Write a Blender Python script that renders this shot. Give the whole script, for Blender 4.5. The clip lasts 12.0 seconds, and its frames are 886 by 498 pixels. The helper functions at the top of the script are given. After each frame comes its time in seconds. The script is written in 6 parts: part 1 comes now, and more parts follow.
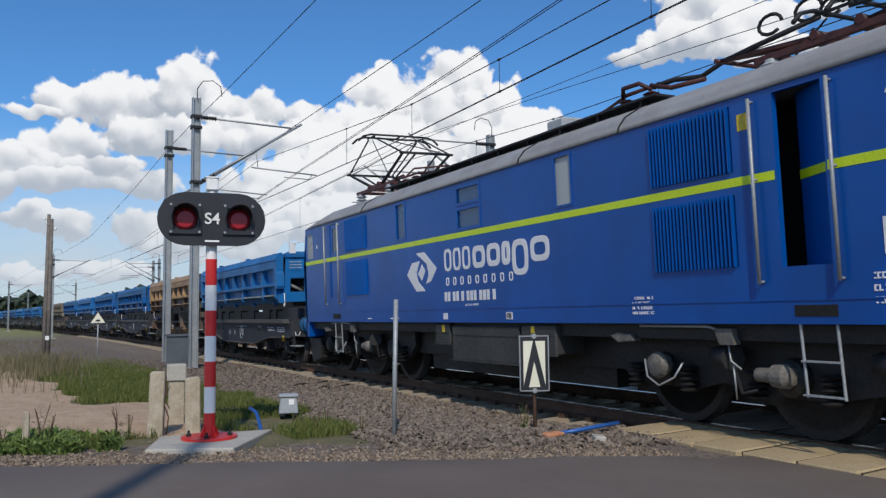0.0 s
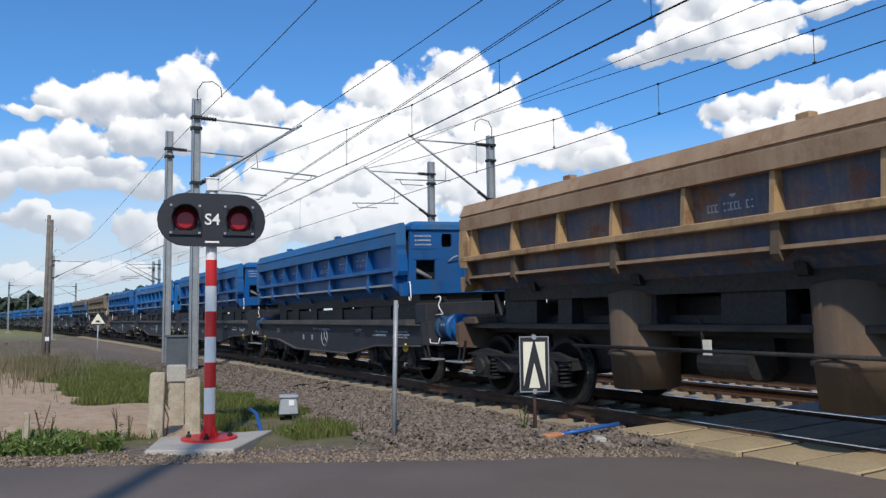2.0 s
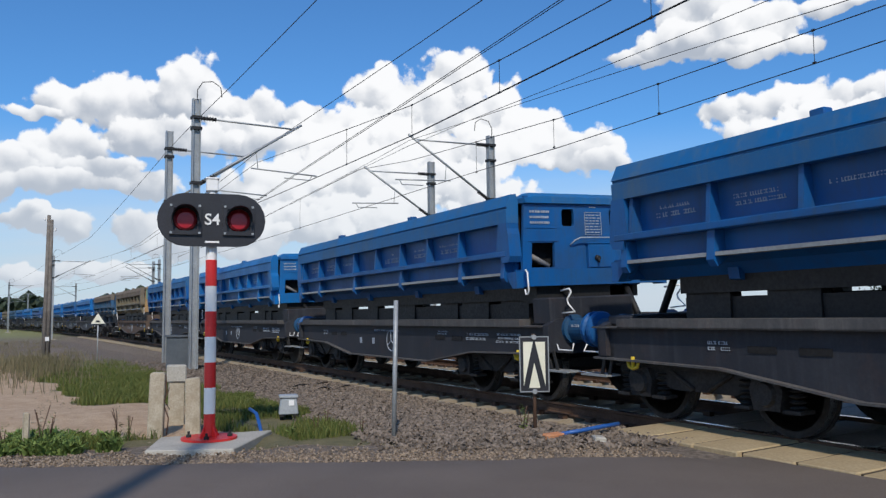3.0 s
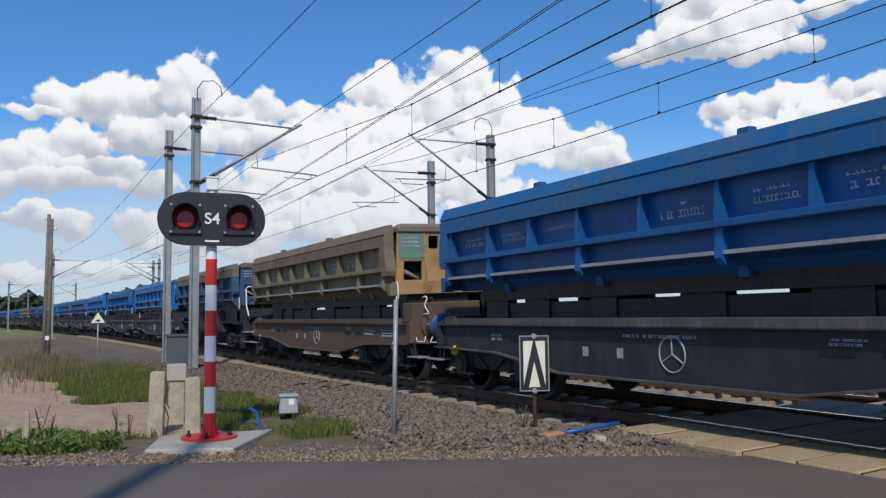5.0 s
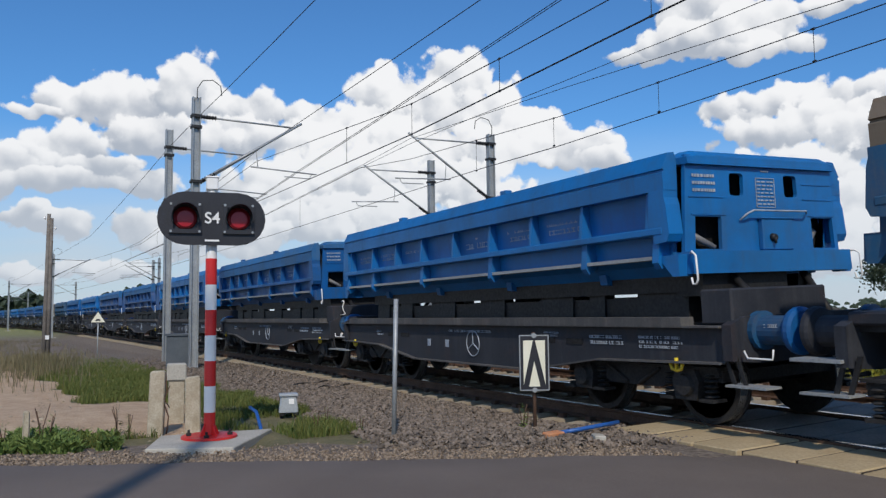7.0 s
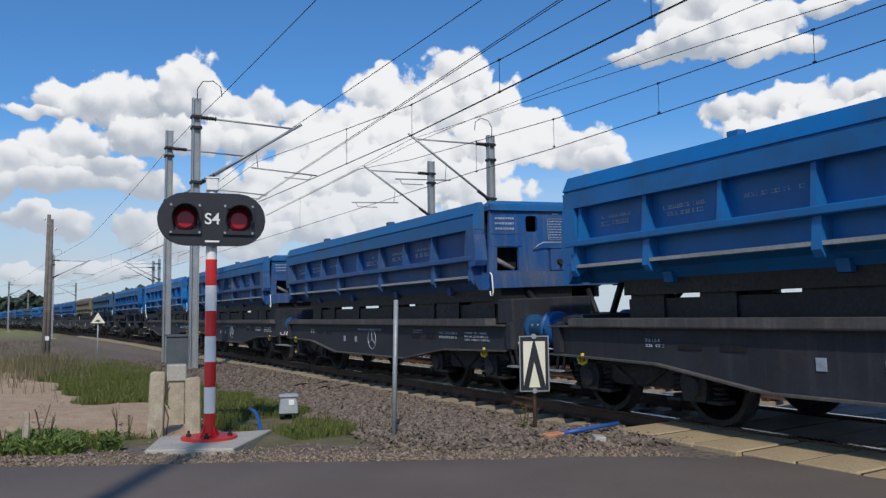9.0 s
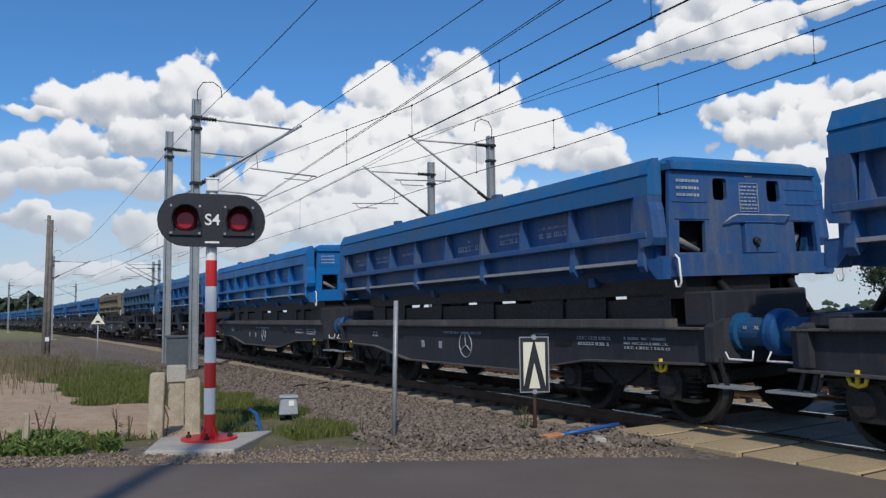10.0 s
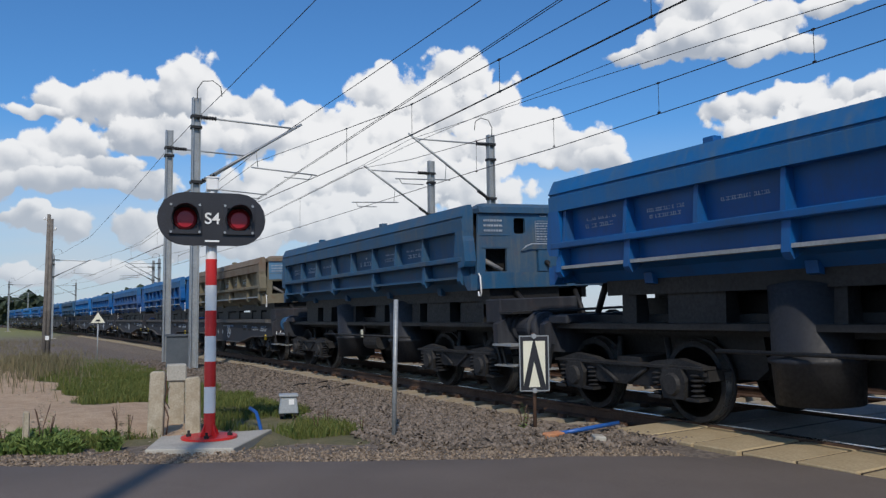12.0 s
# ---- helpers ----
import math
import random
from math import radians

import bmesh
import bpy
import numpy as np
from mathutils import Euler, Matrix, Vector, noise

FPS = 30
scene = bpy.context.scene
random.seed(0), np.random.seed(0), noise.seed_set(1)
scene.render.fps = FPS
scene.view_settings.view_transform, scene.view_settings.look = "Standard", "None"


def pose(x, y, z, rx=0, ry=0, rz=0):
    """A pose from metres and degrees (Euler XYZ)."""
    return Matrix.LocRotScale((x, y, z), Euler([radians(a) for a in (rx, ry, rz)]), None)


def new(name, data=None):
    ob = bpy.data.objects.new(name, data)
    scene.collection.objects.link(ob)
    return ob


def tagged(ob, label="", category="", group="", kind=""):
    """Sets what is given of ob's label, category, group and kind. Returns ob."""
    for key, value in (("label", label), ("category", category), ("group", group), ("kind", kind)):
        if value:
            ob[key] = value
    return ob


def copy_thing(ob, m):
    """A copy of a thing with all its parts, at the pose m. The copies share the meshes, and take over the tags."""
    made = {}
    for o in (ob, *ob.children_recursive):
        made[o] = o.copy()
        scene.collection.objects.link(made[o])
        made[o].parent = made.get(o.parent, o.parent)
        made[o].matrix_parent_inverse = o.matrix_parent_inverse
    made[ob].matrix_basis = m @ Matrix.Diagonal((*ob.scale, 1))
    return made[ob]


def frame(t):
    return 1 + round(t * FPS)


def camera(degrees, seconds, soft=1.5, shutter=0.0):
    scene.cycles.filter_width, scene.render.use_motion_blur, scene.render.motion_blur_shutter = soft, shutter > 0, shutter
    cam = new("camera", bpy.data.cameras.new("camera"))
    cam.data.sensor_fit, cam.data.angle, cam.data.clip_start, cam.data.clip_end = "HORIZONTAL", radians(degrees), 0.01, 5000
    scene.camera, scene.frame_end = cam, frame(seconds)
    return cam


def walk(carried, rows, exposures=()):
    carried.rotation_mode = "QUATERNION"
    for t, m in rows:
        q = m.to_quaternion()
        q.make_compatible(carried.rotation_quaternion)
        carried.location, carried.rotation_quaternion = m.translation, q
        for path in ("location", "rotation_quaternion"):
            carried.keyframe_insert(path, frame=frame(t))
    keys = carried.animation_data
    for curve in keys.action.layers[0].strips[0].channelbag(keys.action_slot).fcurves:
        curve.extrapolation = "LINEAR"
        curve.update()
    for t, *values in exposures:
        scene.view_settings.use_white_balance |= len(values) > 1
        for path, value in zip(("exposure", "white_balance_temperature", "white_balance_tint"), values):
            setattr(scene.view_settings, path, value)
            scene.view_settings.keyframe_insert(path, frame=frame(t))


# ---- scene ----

# ---- camera ----
EYE = (0.0, 0.0, 1.24)
YAW, PITCH, ROLL = radians(62.433), radians(4.687), radians(-0.6737)


def held(dx=0.0, dy=0.0):
    """The camera's pose, nudged by dx and dy degrees to the right and upwards."""
    yaw, pitch = YAW - radians(dx), PITCH + radians(dy)
    ahead = Vector((-math.sin(yaw) * math.cos(pitch), math.cos(yaw) * math.cos(pitch), math.sin(pitch)))
    side = Vector((math.cos(yaw), math.sin(yaw), 0))
    up = side.cross(ahead)
    s2 = side * math.cos(ROLL) + up * math.sin(ROLL)
    u2 = up * math.cos(ROLL) - side * math.sin(ROLL)
    m = Matrix((s2, u2, -ahead)).transposed().to_4x4()
    return Matrix.Translation(EYE) @ m


cam = camera(57.47, 12.0, soft=1.35)
walk(cam, [(0.0, held()), (1.2, held()), (1.6, held(0, 0.06)), (3.2, held(0, 0.06)), (5.0, held()),
           (6.0, held(0, -0.04)), (6.5, held(0, -0.085)), (7.0, held(0, -0.04)), (9.0, held(0, 0.02)),
           (9.5, held(0, 0.085)), (10.5, held(0, 0.07)), (11.2, held()), (12.0, held())],
     [(0.0, -0.18), (0.5, -0.02), (1.5, 0.02), (3.2, -0.10), (5.2, -0.16), (12.0, -0.25)])

# ---- sun and sky ----
SUN_DIR = Vector((0.907, -0.420, 0.0)).normalized()
SUN_ELEV = radians(42)
SUN_DIR = Vector((SUN_DIR.x * math.cos(SUN_ELEV), SUN_DIR.y * math.cos(SUN_ELEV), math.sin(SUN_ELEV)))
sun = new("sun", bpy.data.lights.new("sun", "SUN"))
sun.data.energy, sun.data.angle, sun.data.color = 3.25, radians(1.2), (1.0, 0.90, 0.77)
sun.matrix_basis = Matrix.Translation((0, 0, 60)) @ SUN_DIR.to_track_quat("Z", "Y").to_matrix().to_4x4()


class Tree:
    """Short hand for shader nodes."""

    def __init__(self, tree):
        self.t = tree
        tree.nodes.clear()

    def node(self, kind, ins=None, out=0, **props):
        n = self.t.nodes.new(kind)
        for k, v in props.items():
            setattr(n, k, v)
        for k, v in (ins or {}).items():
            if isinstance(v, bpy.types.NodeSocket):
                self.t.links.new(v, n.inputs[k])
            else:
                n.inputs[k].default_value = v
        return n.outputs[out]

    def math(self, op, a, b=0.0, c=0.0, clamp=False):
        return self.node("ShaderNodeMath", {0: a, 1: b, 2: c}, operation=op, use_clamp=clamp)

    def vec(self, op, a, b=(0, 0, 0), out=0):
        return self.node("ShaderNodeVectorMath", {0: a, 1: b}, out=out, operation=op)

    def mix(self, f, a, b):
        return self.node("ShaderNodeMix", {0: f, 6: a, 7: b}, out=2, data_type="RGBA")

    def ramp(self, f, lo, hi, a=0.0, b=1.0, smooth=True):
        return self.node("ShaderNodeMapRange", {0: f, 1: lo, 2: hi, 3: a, 4: b},
                         interpolation_type="SMOOTHSTEP" if smooth else "LINEAR")

    def noise(self, v, scale, detail=4.0, rough=0.5, out=0):
        return self.node("ShaderNodeTexNoise", {"Vector": v, "Scale": scale, "Detail": detail, "Roughness": rough}, out=out)


SKY_TINT = (0.54, 1.02, 1.47)
CLOUD_GAIN = (10.2, 10.3, 10.5, 1)
CLOUD_BELLY = (4.7, 5.25, 6.15, 1)
CLOUD_GAIN_HAZE = (6.3, 7.1, 8.0, 1)


def make_world():
    world = bpy.data.worlds.new("sky")
    scene.world = world
    world.use_nodes = True
    n = Tree(world.node_tree)
    sky = n.node("ShaderNodeTexSky", sky_type="NISHITA", sun_disc=False, sun_elevation=SUN_ELEV,
                 sun_rotation=math.atan2(SUN_DIR.x, SUN_DIR.y), air_density=1.0, dust_density=0.6, ozone_density=2.0)
    d = n.node("ShaderNodeTexCoord")  # the direction
    right = (math.cos(YAW), math.sin(YAW), 0)
    ahead = (-math.sin(YAW), math.cos(YAW), 0)
    az = n.math("ARCTAN2", n.vec("DOT_PRODUCT", d, right, out=1), n.vec("DOT_PRODUCT", d, ahead, out=1))
    el = n.math("ARCSINE", n.node("ShaderNodeSeparateXYZ", {0: d}, out=2))
    p = n.node("ShaderNodeCombineXYZ", {0: n.math("MULTIPLY", az, 57.2958), 1: n.math("MULTIPLY", el, 57.2958)})
    # cumulus heaps, the far ones last: azimuth and elevation of the middle, half width and half height, in degrees
    heaps = [
        (-24.9, 14.0, 2.8, 1.2), (-27.2, 13.3, 1.6, 0.5), (-21.4, 14.0, 3.7, 1.9), (-17.3, 14.9, 2.8, 2.1), (-15.0, 14.1, 2.4, 1.6), (-13.1, 14.3, 1.9, 1.8),
        (-9.5, 14.0, 2.0, 1.3), (-3.7, 15.0, 2.9, 2.8), (1.2, 15.9, 3.0, 3.0), (-1.3, 14.3, 3.5, 2.8), (3.6, 14.0, 2.5, 2.4), (6.0, 12.6, 3.1, 1.8),
        (9.2, 11.7, 3.4, 1.8), (11.3, 10.9, 2.0, 0.9), (-6.5, 13.3, 3.5, 2.0), (2.8, 11.8, 4.9, 2.2), (-3.3, 11.7, 4.9, 2.5), (-8.9, 11.7, 4.0, 2.2),
        (-14.0, 12.3, 3.2, 1.6), (-19.2, 12.0, 4.6, 1.4), (-6.6, 9.9, 5.3, 2.2), (0.7, 9.3, 5.3, 1.8), (-11.3, 9.1, 4.4, 2.2), (-5.4, 7.4, 5.6, 1.8),
        (-10.5, 6.5, 4.8, 1.6), (-25.1, 10.8, 2.8, 1.8), (-27.1, 9.9, 2.2, 1.5), (-28.5, 9.4, 2.0, 1.7), (-22.9, 9.3, 2.8, 1.2), (-20.4, 8.8, 2.3, 1.1),
        (-26.1, 8.6, 4.4, 0.9), (-27.6, 6.3, 2.1, 0.9), (-25.4, 5.9, 2.0, 0.9), (-20.6, 5.8, 2.3, 1.2), (-17.7, 4.9, 2.7, 1.5), (-13.6, 5.3, 2.9, 1.5),
        (-27.5, 2.7, 2.1, 0.7), (-22.6, 3.5, 3.3, 0.7), (18.1, 19.8, 3.4, 2.4), (15.4, 17.5, 3.4, 1.0), (21.5, 18.3, 3.5, 1.7), (20.4, 17.1, 4.7, 0.9),
        (24.8, 17.3, 1.7, 0.9), (26.6, 19.2, 2.3, 0.5), (17.3, 18.2, 3.6, 1.5), (20.6, 13.3, 2.6, 1.0), (23.8, 13.8, 3.0, 1.2), (27.1, 13.0, 3.1, 1.4),
        (29.4, 13.4, 2.5, 1.4), (25.4, 11.9, 6.3, 1.4), (28.9, 11.0, 4.3, 1.6), (23.6, 9.2, 4.5, 1.7), (27.4, 6.7, 5.0, 2.1), (24.1, 4.4, 5.9, 2.2),
        (18.3, 8.5, 4.6, 1.5),
        (60, 16, 14, 7), (-75, 14, 16, 7), (110, 20, 16, 8), (-130, 18, 18, 8)]
    warp = n.vec("SUBTRACT", n.noise(d, 11.0, 3.0, 0.55, out=1), (0.5, 0.5, 0.5))
    q = n.vec("ADD", p, n.node("ShaderNodeVectorMath", {0: warp, 3: 3.0}, operation="SCALE"))
    shake = n.vec("ADD", d, n.node("ShaderNodeVectorMath", {0: n.noise(d, 40.0, 4.0, 0.6, out=1), 3: 0.016}, operation="SCALE"))
    lump = n.node("ShaderNodeTexVoronoi", {"Vector": shake, "Scale": 34.0, "Smoothness": 0.35}, feature="SMOOTH_F1")
    small = n.node("ShaderNodeTexVoronoi", {"Vector": shake, "Scale": 85.0, "Smoothness": 0.3}, feature="SMOOTH_F1")
    fine = n.noise(d, 60.0, 6.0, 0.62)
    # round puffs at two sizes, frayed a little
    puff = n.math("ADD", n.math("MULTIPLY", n.math("SUBTRACT", 0.42, lump), 0.62), n.math("MULTIPLY", n.math("SUBTRACT", 0.42, small), 0.28))
    puff = n.math("ADD", puff, n.math("MULTIPLY", n.math("SUBTRACT", fine, 0.5), 0.5))
    # the sunlit side of each puff: the same puffs a little towards the sun's side
    toward = tuple(0.012 * c for c in (right[0] * .5, right[1] * .5, 0.85))
    lump2 = n.node("ShaderNodeTexVoronoi", {"Vector": n.vec("ADD", shake, toward), "Scale": 34.0, "Smoothness": 0.35}, feature="SMOOTH_F1")
    broad = n.math("SUBTRACT", n.noise(d, 6.5, 5.0, 0.55), 0.5)
    relief = n.math("ADD", n.math("MULTIPLY", n.math("SUBTRACT", lump2, lump), 0.75), n.math("MULTIPLY", broad, 1.9))
    relief = n.math("ADD", relief, n.math("MULTIPLY", n.math("SUBTRACT", fine, 0.5), 0.35))
    # thin veil towards the horizon
    veil = n.math("MULTIPLY", n.ramp(el, 0.0, 0.24, 0.9, 0.0), n.ramp(n.noise(n.vec("MULTIPLY", d, (1, 1, 5)), 5.0, 4.0), 0.3, 0.7, 0.45, 1.0))
    blue = n.vec("MULTIPLY", sky, SKY_TINT)
    blue = n.mix(veil, blue, CLOUD_GAIN_HAZE)
    both = blue
    for a, e, w, h in heaps:
        at = n.node("ShaderNodeVectorMath", {0: q, 1: (1 / w, 1 / h, 0), 2: (-a / w, -e / h, 0)}, operation="MULTIPLY_ADD")
        field = n.math("ADD", n.math("SUBTRACT", 1.10, n.vec("LENGTH", at, out=1)), puff)
        high = n.math("ADD", n.vec("DOT_PRODUCT", at, (0.12, 0.62, 0), out=1), relief)
        white = n.mix(n.ramp(high, -0.68, 0.40), CLOUD_BELLY, CLOUD_GAIN)
        both = n.mix(n.ramp(field, -0.04, 0.16), both, white)
    low = n.ramp(el, 0.0, 0.24, 0.62, 0.0)
    both = n.mix(low, both, CLOUD_GAIN_HAZE)
    back = n.node("ShaderNodeBackground", {"Color": both, "Strength": 0.1})
    out = n.t.nodes.new("ShaderNodeOutputWorld")
    n.t.links.new(back, out.inputs[0])


make_world()

# ---- materials ----


def material(name):
    m = bpy.data.materials.new(name)
    m.use_nodes = True
    n = Tree(m.node_tree)
    out = n.t.nodes.new("ShaderNodeOutputMaterial")
    return m, n, out


def finish(n, out, color, rough=0.6, metal=0.0, bump=None, strength=0.3, dist=0.01, **more):
    ins = {"Base Color": color, "Roughness": rough, "Metallic": metal}
    if bump is not None:
        ins["Normal"] = n.node("ShaderNodeBump", {"Height": bump, "Strength": strength, "Distance": dist})
    ins.update(more)
    n.t.links.new(n.node("ShaderNodeBsdfPrincipled", ins), out.inputs[0])


def rgb(c):
    return (c[0], c[1], c[2], 1)


def surface(name, c1, c2, scale=3.0, fine=40.0, rough=0.7, metal=0.0, bump=0.25, dist=0.004, world=False, grain=0.45):
    """A plain worn surface: two tones at a large scale, grain at a fine one."""
    m, n, out = material(name)
    p = n.node("ShaderNodeNewGeometry") if world else n.node("ShaderNodeTexCoord", out=3)
    a = n.ramp(n.noise(p, scale, 5.0, 0.6), 0.3, 0.7)
    g = n.noise(p, fine, 4.0, 0.6)
    col = n.mix(a, rgb(c1), rgb(c2))
    col = n.mix(n.ramp(g, 0.3, 0.75, 0.0, grain), col, rgb([x * 0.6 for x in c1]))
    finish(n, out, col, n.ramp(g, 0.2, 0.8, rough - 0.12, min(1, rough + 0.12)), metal, g, bump, dist)
    return m


def paint(name, base, dirt, amount=0.35, rust=0.0, rough=0.42, streak=True, gloss=0.3):
    """Painted wagon steel: dust in patches, streaks that run down, rust at the worn spots."""
    m, n, out = material(name)
    p = n.node("ShaderNodeTexCoord", out=3)
    rnd = n.node("ShaderNodeObjectInfo", out=5)
    q = n.vec("ADD", p, n.node("ShaderNodeCombineXYZ", {0: n.math("MULTIPLY", rnd, 7.0), 1: 0.0, 2: rnd}))
    big = n.noise(q, 1.1, 5.0, 0.62)
    run = n.noise(n.vec("MULTIPLY", q, (5.0, 5.0, 0.45)), 2.0, 5.0, 0.6)
    fine = n.noise(q, 26.0, 4.0, 0.65)
    d = n.math("ADD", n.ramp(big, 0.38, 0.72, 0.0, 0.7), n.ramp(run, 0.45, 0.75, 0.0, 0.6 if streak else 0.2))
    d = n.math("MULTIPLY", n.math("ADD", d, n.ramp(fine, 0.4, 0.8, 0.0, 0.35)), amount, clamp=True)
    col = n.mix(n.ramp(big, 0.3, 0.7), rgb(base), rgb([c * 0.8 for c in base]))
    col = n.mix(d, col, rgb(dirt))
    if rust > 0:
        r = n.math("MULTIPLY", n.ramp(n.noise(q, 2.6, 6.0, 0.7), 0.52, 0.64), rust, clamp=True)
        col = n.mix(r, col, n.mix(fine, (0.10, 0.035, 0.015, 1), (0.22, 0.10, 0.05, 1)))
    finish(n, out, col, n.math("ADD", n.math("MULTIPLY", d, 0.4), rough), 0.0, n.math("ADD", fine, big), 0.12, 0.006, **{"Specular IOR Level": gloss})
    return m


def glow(name, c, power):
    m, n, out = material(name)
    finish(n, out, rgb(c), 0.3, **{"Emission Color": rgb(c), "Emission Strength": power})
    return m


def pane(name, c, rough=0.08):
    m, n, out = material(name)
    p = n.node("ShaderNodeTexCoord", out=3)
    finish(n, out, rgb(c), n.ramp(n.noise(p, 3.0), 0.3, 0.7, rough, rough + 0.12), **{"Specular IOR Level": 0.7})
    return m


steel_grey = surface("galvanised steel", (0.30, 0.32, 0.33), (0.42, 0.44, 0.45), 1.2, 30, 0.5, 0.35)
# toned near black so that parts under the train look shaded
steel_dark = surface("grimy steel toned dark for shade", (0.009, 0.0092, 0.0105), (0.017, 0.017, 0.018), 1.6, 24, 0.62)
cylinder_mat = surface("grimy blue black cylinder paint", (0.013, 0.015, 0.02), (0.026, 0.027, 0.032), 2, 30, 0.6)
rod_grey = surface("dusty grey rod steel", (0.16, 0.16, 0.165), (0.24, 0.24, 0.24), 4, 40, 0.6)
# tone lowered to carry the shade around the bogies
steel_bogie = surface("dusty bogie steel toned dark for shade", (0.009, 0.009, 0.0105), (0.030, 0.029, 0.029), 2.5, 30, 0.75)
steel_bright = surface("worn bright steel", (0.35, 0.34, 0.33), (0.5, 0.49, 0.47), 4, 60, 0.32, 0.9)
rail_side = surface("rusty rail side", (0.07, 0.035, 0.02), (0.12, 0.07, 0.045), 3, 40, 0.85)
rail_top = surface("polished rail head", (0.4, 0.4, 0.4), (0.55, 0.54, 0.52), 2, 60, 0.25, 1.0)
sleeper_mat = surface("weathered sleeper concrete", (0.33, 0.275, 0.20), (0.47, 0.395, 0.29), 2, 30, 0.9)
panel_mat = surface("yellowish crossing concrete", (0.38, 0.29, 0.165), (0.48, 0.375, 0.225), 1.4, 30, 0.85)
# darker copy of the slab concrete, holds the shade under the train
panel_shaded = surface("crossing concrete toned for shade", (0.16, 0.15, 0.14), (0.26, 0.24, 0.21), 1.4, 30, 0.85)
concrete = surface("pale concrete", (0.38, 0.36, 0.31), (0.50, 0.47, 0.41), 2.0, 45, 0.9)
concrete_old = surface("old stained concrete", (0.36, 0.30, 0.21), (0.52, 0.46, 0.36), 5.0, 50, 0.92, bump=0.5)
white_paint = surface("white paint", (0.78, 0.78, 0.76), (0.84, 0.84, 0.82), 4, 50, 0.5, grain=0.1)
sign_cream = surface("cream reflective sheet", (0.72, 0.70, 0.55), (0.80, 0.78, 0.64), 3, 50, 0.5, grain=0.12)
red_paint = surface("red paint", (0.58, 0.02, 0.02), (0.66, 0.035, 0.03), 4, 50, 0.42, grain=0.15)
black_panel = surface("black signal board", (0.012, 0.013, 0.018), (0.02, 0.02, 0.028), 3, 50, 0.5)
box_grey = surface("grey painted housing", (0.33, 0.36, 0.38), (0.43, 0.46, 0.48), 3, 40, 0.55)
cabinet_grey = surface("dark grey cabinet paint", (0.07, 0.085, 0.10), (0.10, 0.115, 0.13), 2, 40, 0.55)
blue_pipe = surface("blue plastic pipe", (0.015, 0.085, 0.32), (0.03, 0.13, 0.42), 4, 50, 0.4)
brick_mat = surface("orange brick", (0.5, 0.19, 0.08), (0.6, 0.3, 0.16), 6, 50, 0.9)
wood_pole = surface("grey weathered wood", (0.13, 0.115, 0.10), (0.22, 0.195, 0.17), 4, 40, 0.9)
wire_mat = surface("dark wire", (0.03, 0.03, 0.032), (0.05, 0.05, 0.05), 2, 20, 0.5, 0.4)
roof_grey = paint("grey loco roof paint", (0.34, 0.34, 0.34), (0.2, 0.18, 0.16), 0.4, 0.0, 0.55)
loco_blue = paint("glossy cobalt loco paint", (0.001, 0.082, 0.37), (0.05, 0.08, 0.12), 0.06, 0.0, 0.28, False, 0.3)
loco_green = surface("lime stripe paint", (0.56, 0.74, 0.008), (0.60, 0.78, 0.01), 3, 40, 0.35)
maroon = surface("maroon oxide paint", (0.05, 0.014, 0.013), (0.09, 0.026, 0.02), 4, 40, 0.6)
rubber = surface("black rubber", (0.012, 0.012, 0.012), (0.02, 0.02, 0.02), 6, 50, 0.8)
glass_dark = pane("dark window glass", (0.012, 0.016, 0.022))
# base colour lightened in place of a reflection in the panes
glass_mid = pane("dusty window glass", (0.26, 0.29, 0.30), 0.25)
red_lens = pane("red lens", (0.22, 0.006, 0.01), 0.2)
red_lit = glow("lit red signal lens", (0.34, 0.010, 0.02), 0.03)
yellow_paint = surface("yellow paint", (0.62, 0.45, 0.02), (0.7, 0.52, 0.04), 4, 40, 0.5)
# paler still, the bright reflection is put into the colour
glass_pale = pane("window glass toned pale for reflection", (0.36, 0.39, 0.40), 0.3)
glass_blue = pane("dusty bluish glass", (0.012, 0.06, 0.16), 0.2)
case_dust = surface("dust coated equipment paint", (0.10, 0.095, 0.085), (0.20, 0.185, 0.16), 6, 40, 0.8)
case_grey = surface("grimy dark equipment case paint", (0.035, 0.037, 0.038), (0.06, 0.058, 0.054), 1.5, 30, 0.6)
# near black in place of the shade inside openings
shade_black = surface("black for interior shade", (0.008, 0.008, 0.009), (0.012, 0.012, 0.012), 2, 20, 0.9)
mark_mat = surface("faded white lettering", (0.26, 0.31, 0.38), (0.44, 0.48, 0.53), 8, 60, 0.7)
mark_loco = surface("clean white lettering", (0.78, 0.79, 0.8), (0.84, 0.84, 0.84), 4, 60, 0.45)
asphalt = surface("worn asphalt", (0.138, 0.109, 0.088), (0.172, 0.138, 0.114), 0.7, 90, 0.85, 0.0, 0.5, 0.004, True)
stone_mat, _n, _o = material("ballast stone")
_r = _n.node("ShaderNodeNewGeometry", out=8)
_c = _n.mix(_r, (0.085, 0.068, 0.054, 1), (0.25, 0.20, 0.158, 1))
finish(_n, _o, _c, 0.9)


verge_mat, _n, _o = material("tan verge gravel")
finish(_n, _o, _n.mix(_n.node("ShaderNodeNewGeometry", out=8), (0.15, 0.112, 0.082, 1), (0.36, 0.28, 0.20, 1)), 0.9)


def leafy(name, a, b):
    m, n, out = material(name)
    r = n.node("ShaderNodeNewGeometry", out=8)
    finish(n, out, n.mix(r, rgb(a), rgb(b)), 0.7, **{"Specular IOR Level": 0.25})
    return m


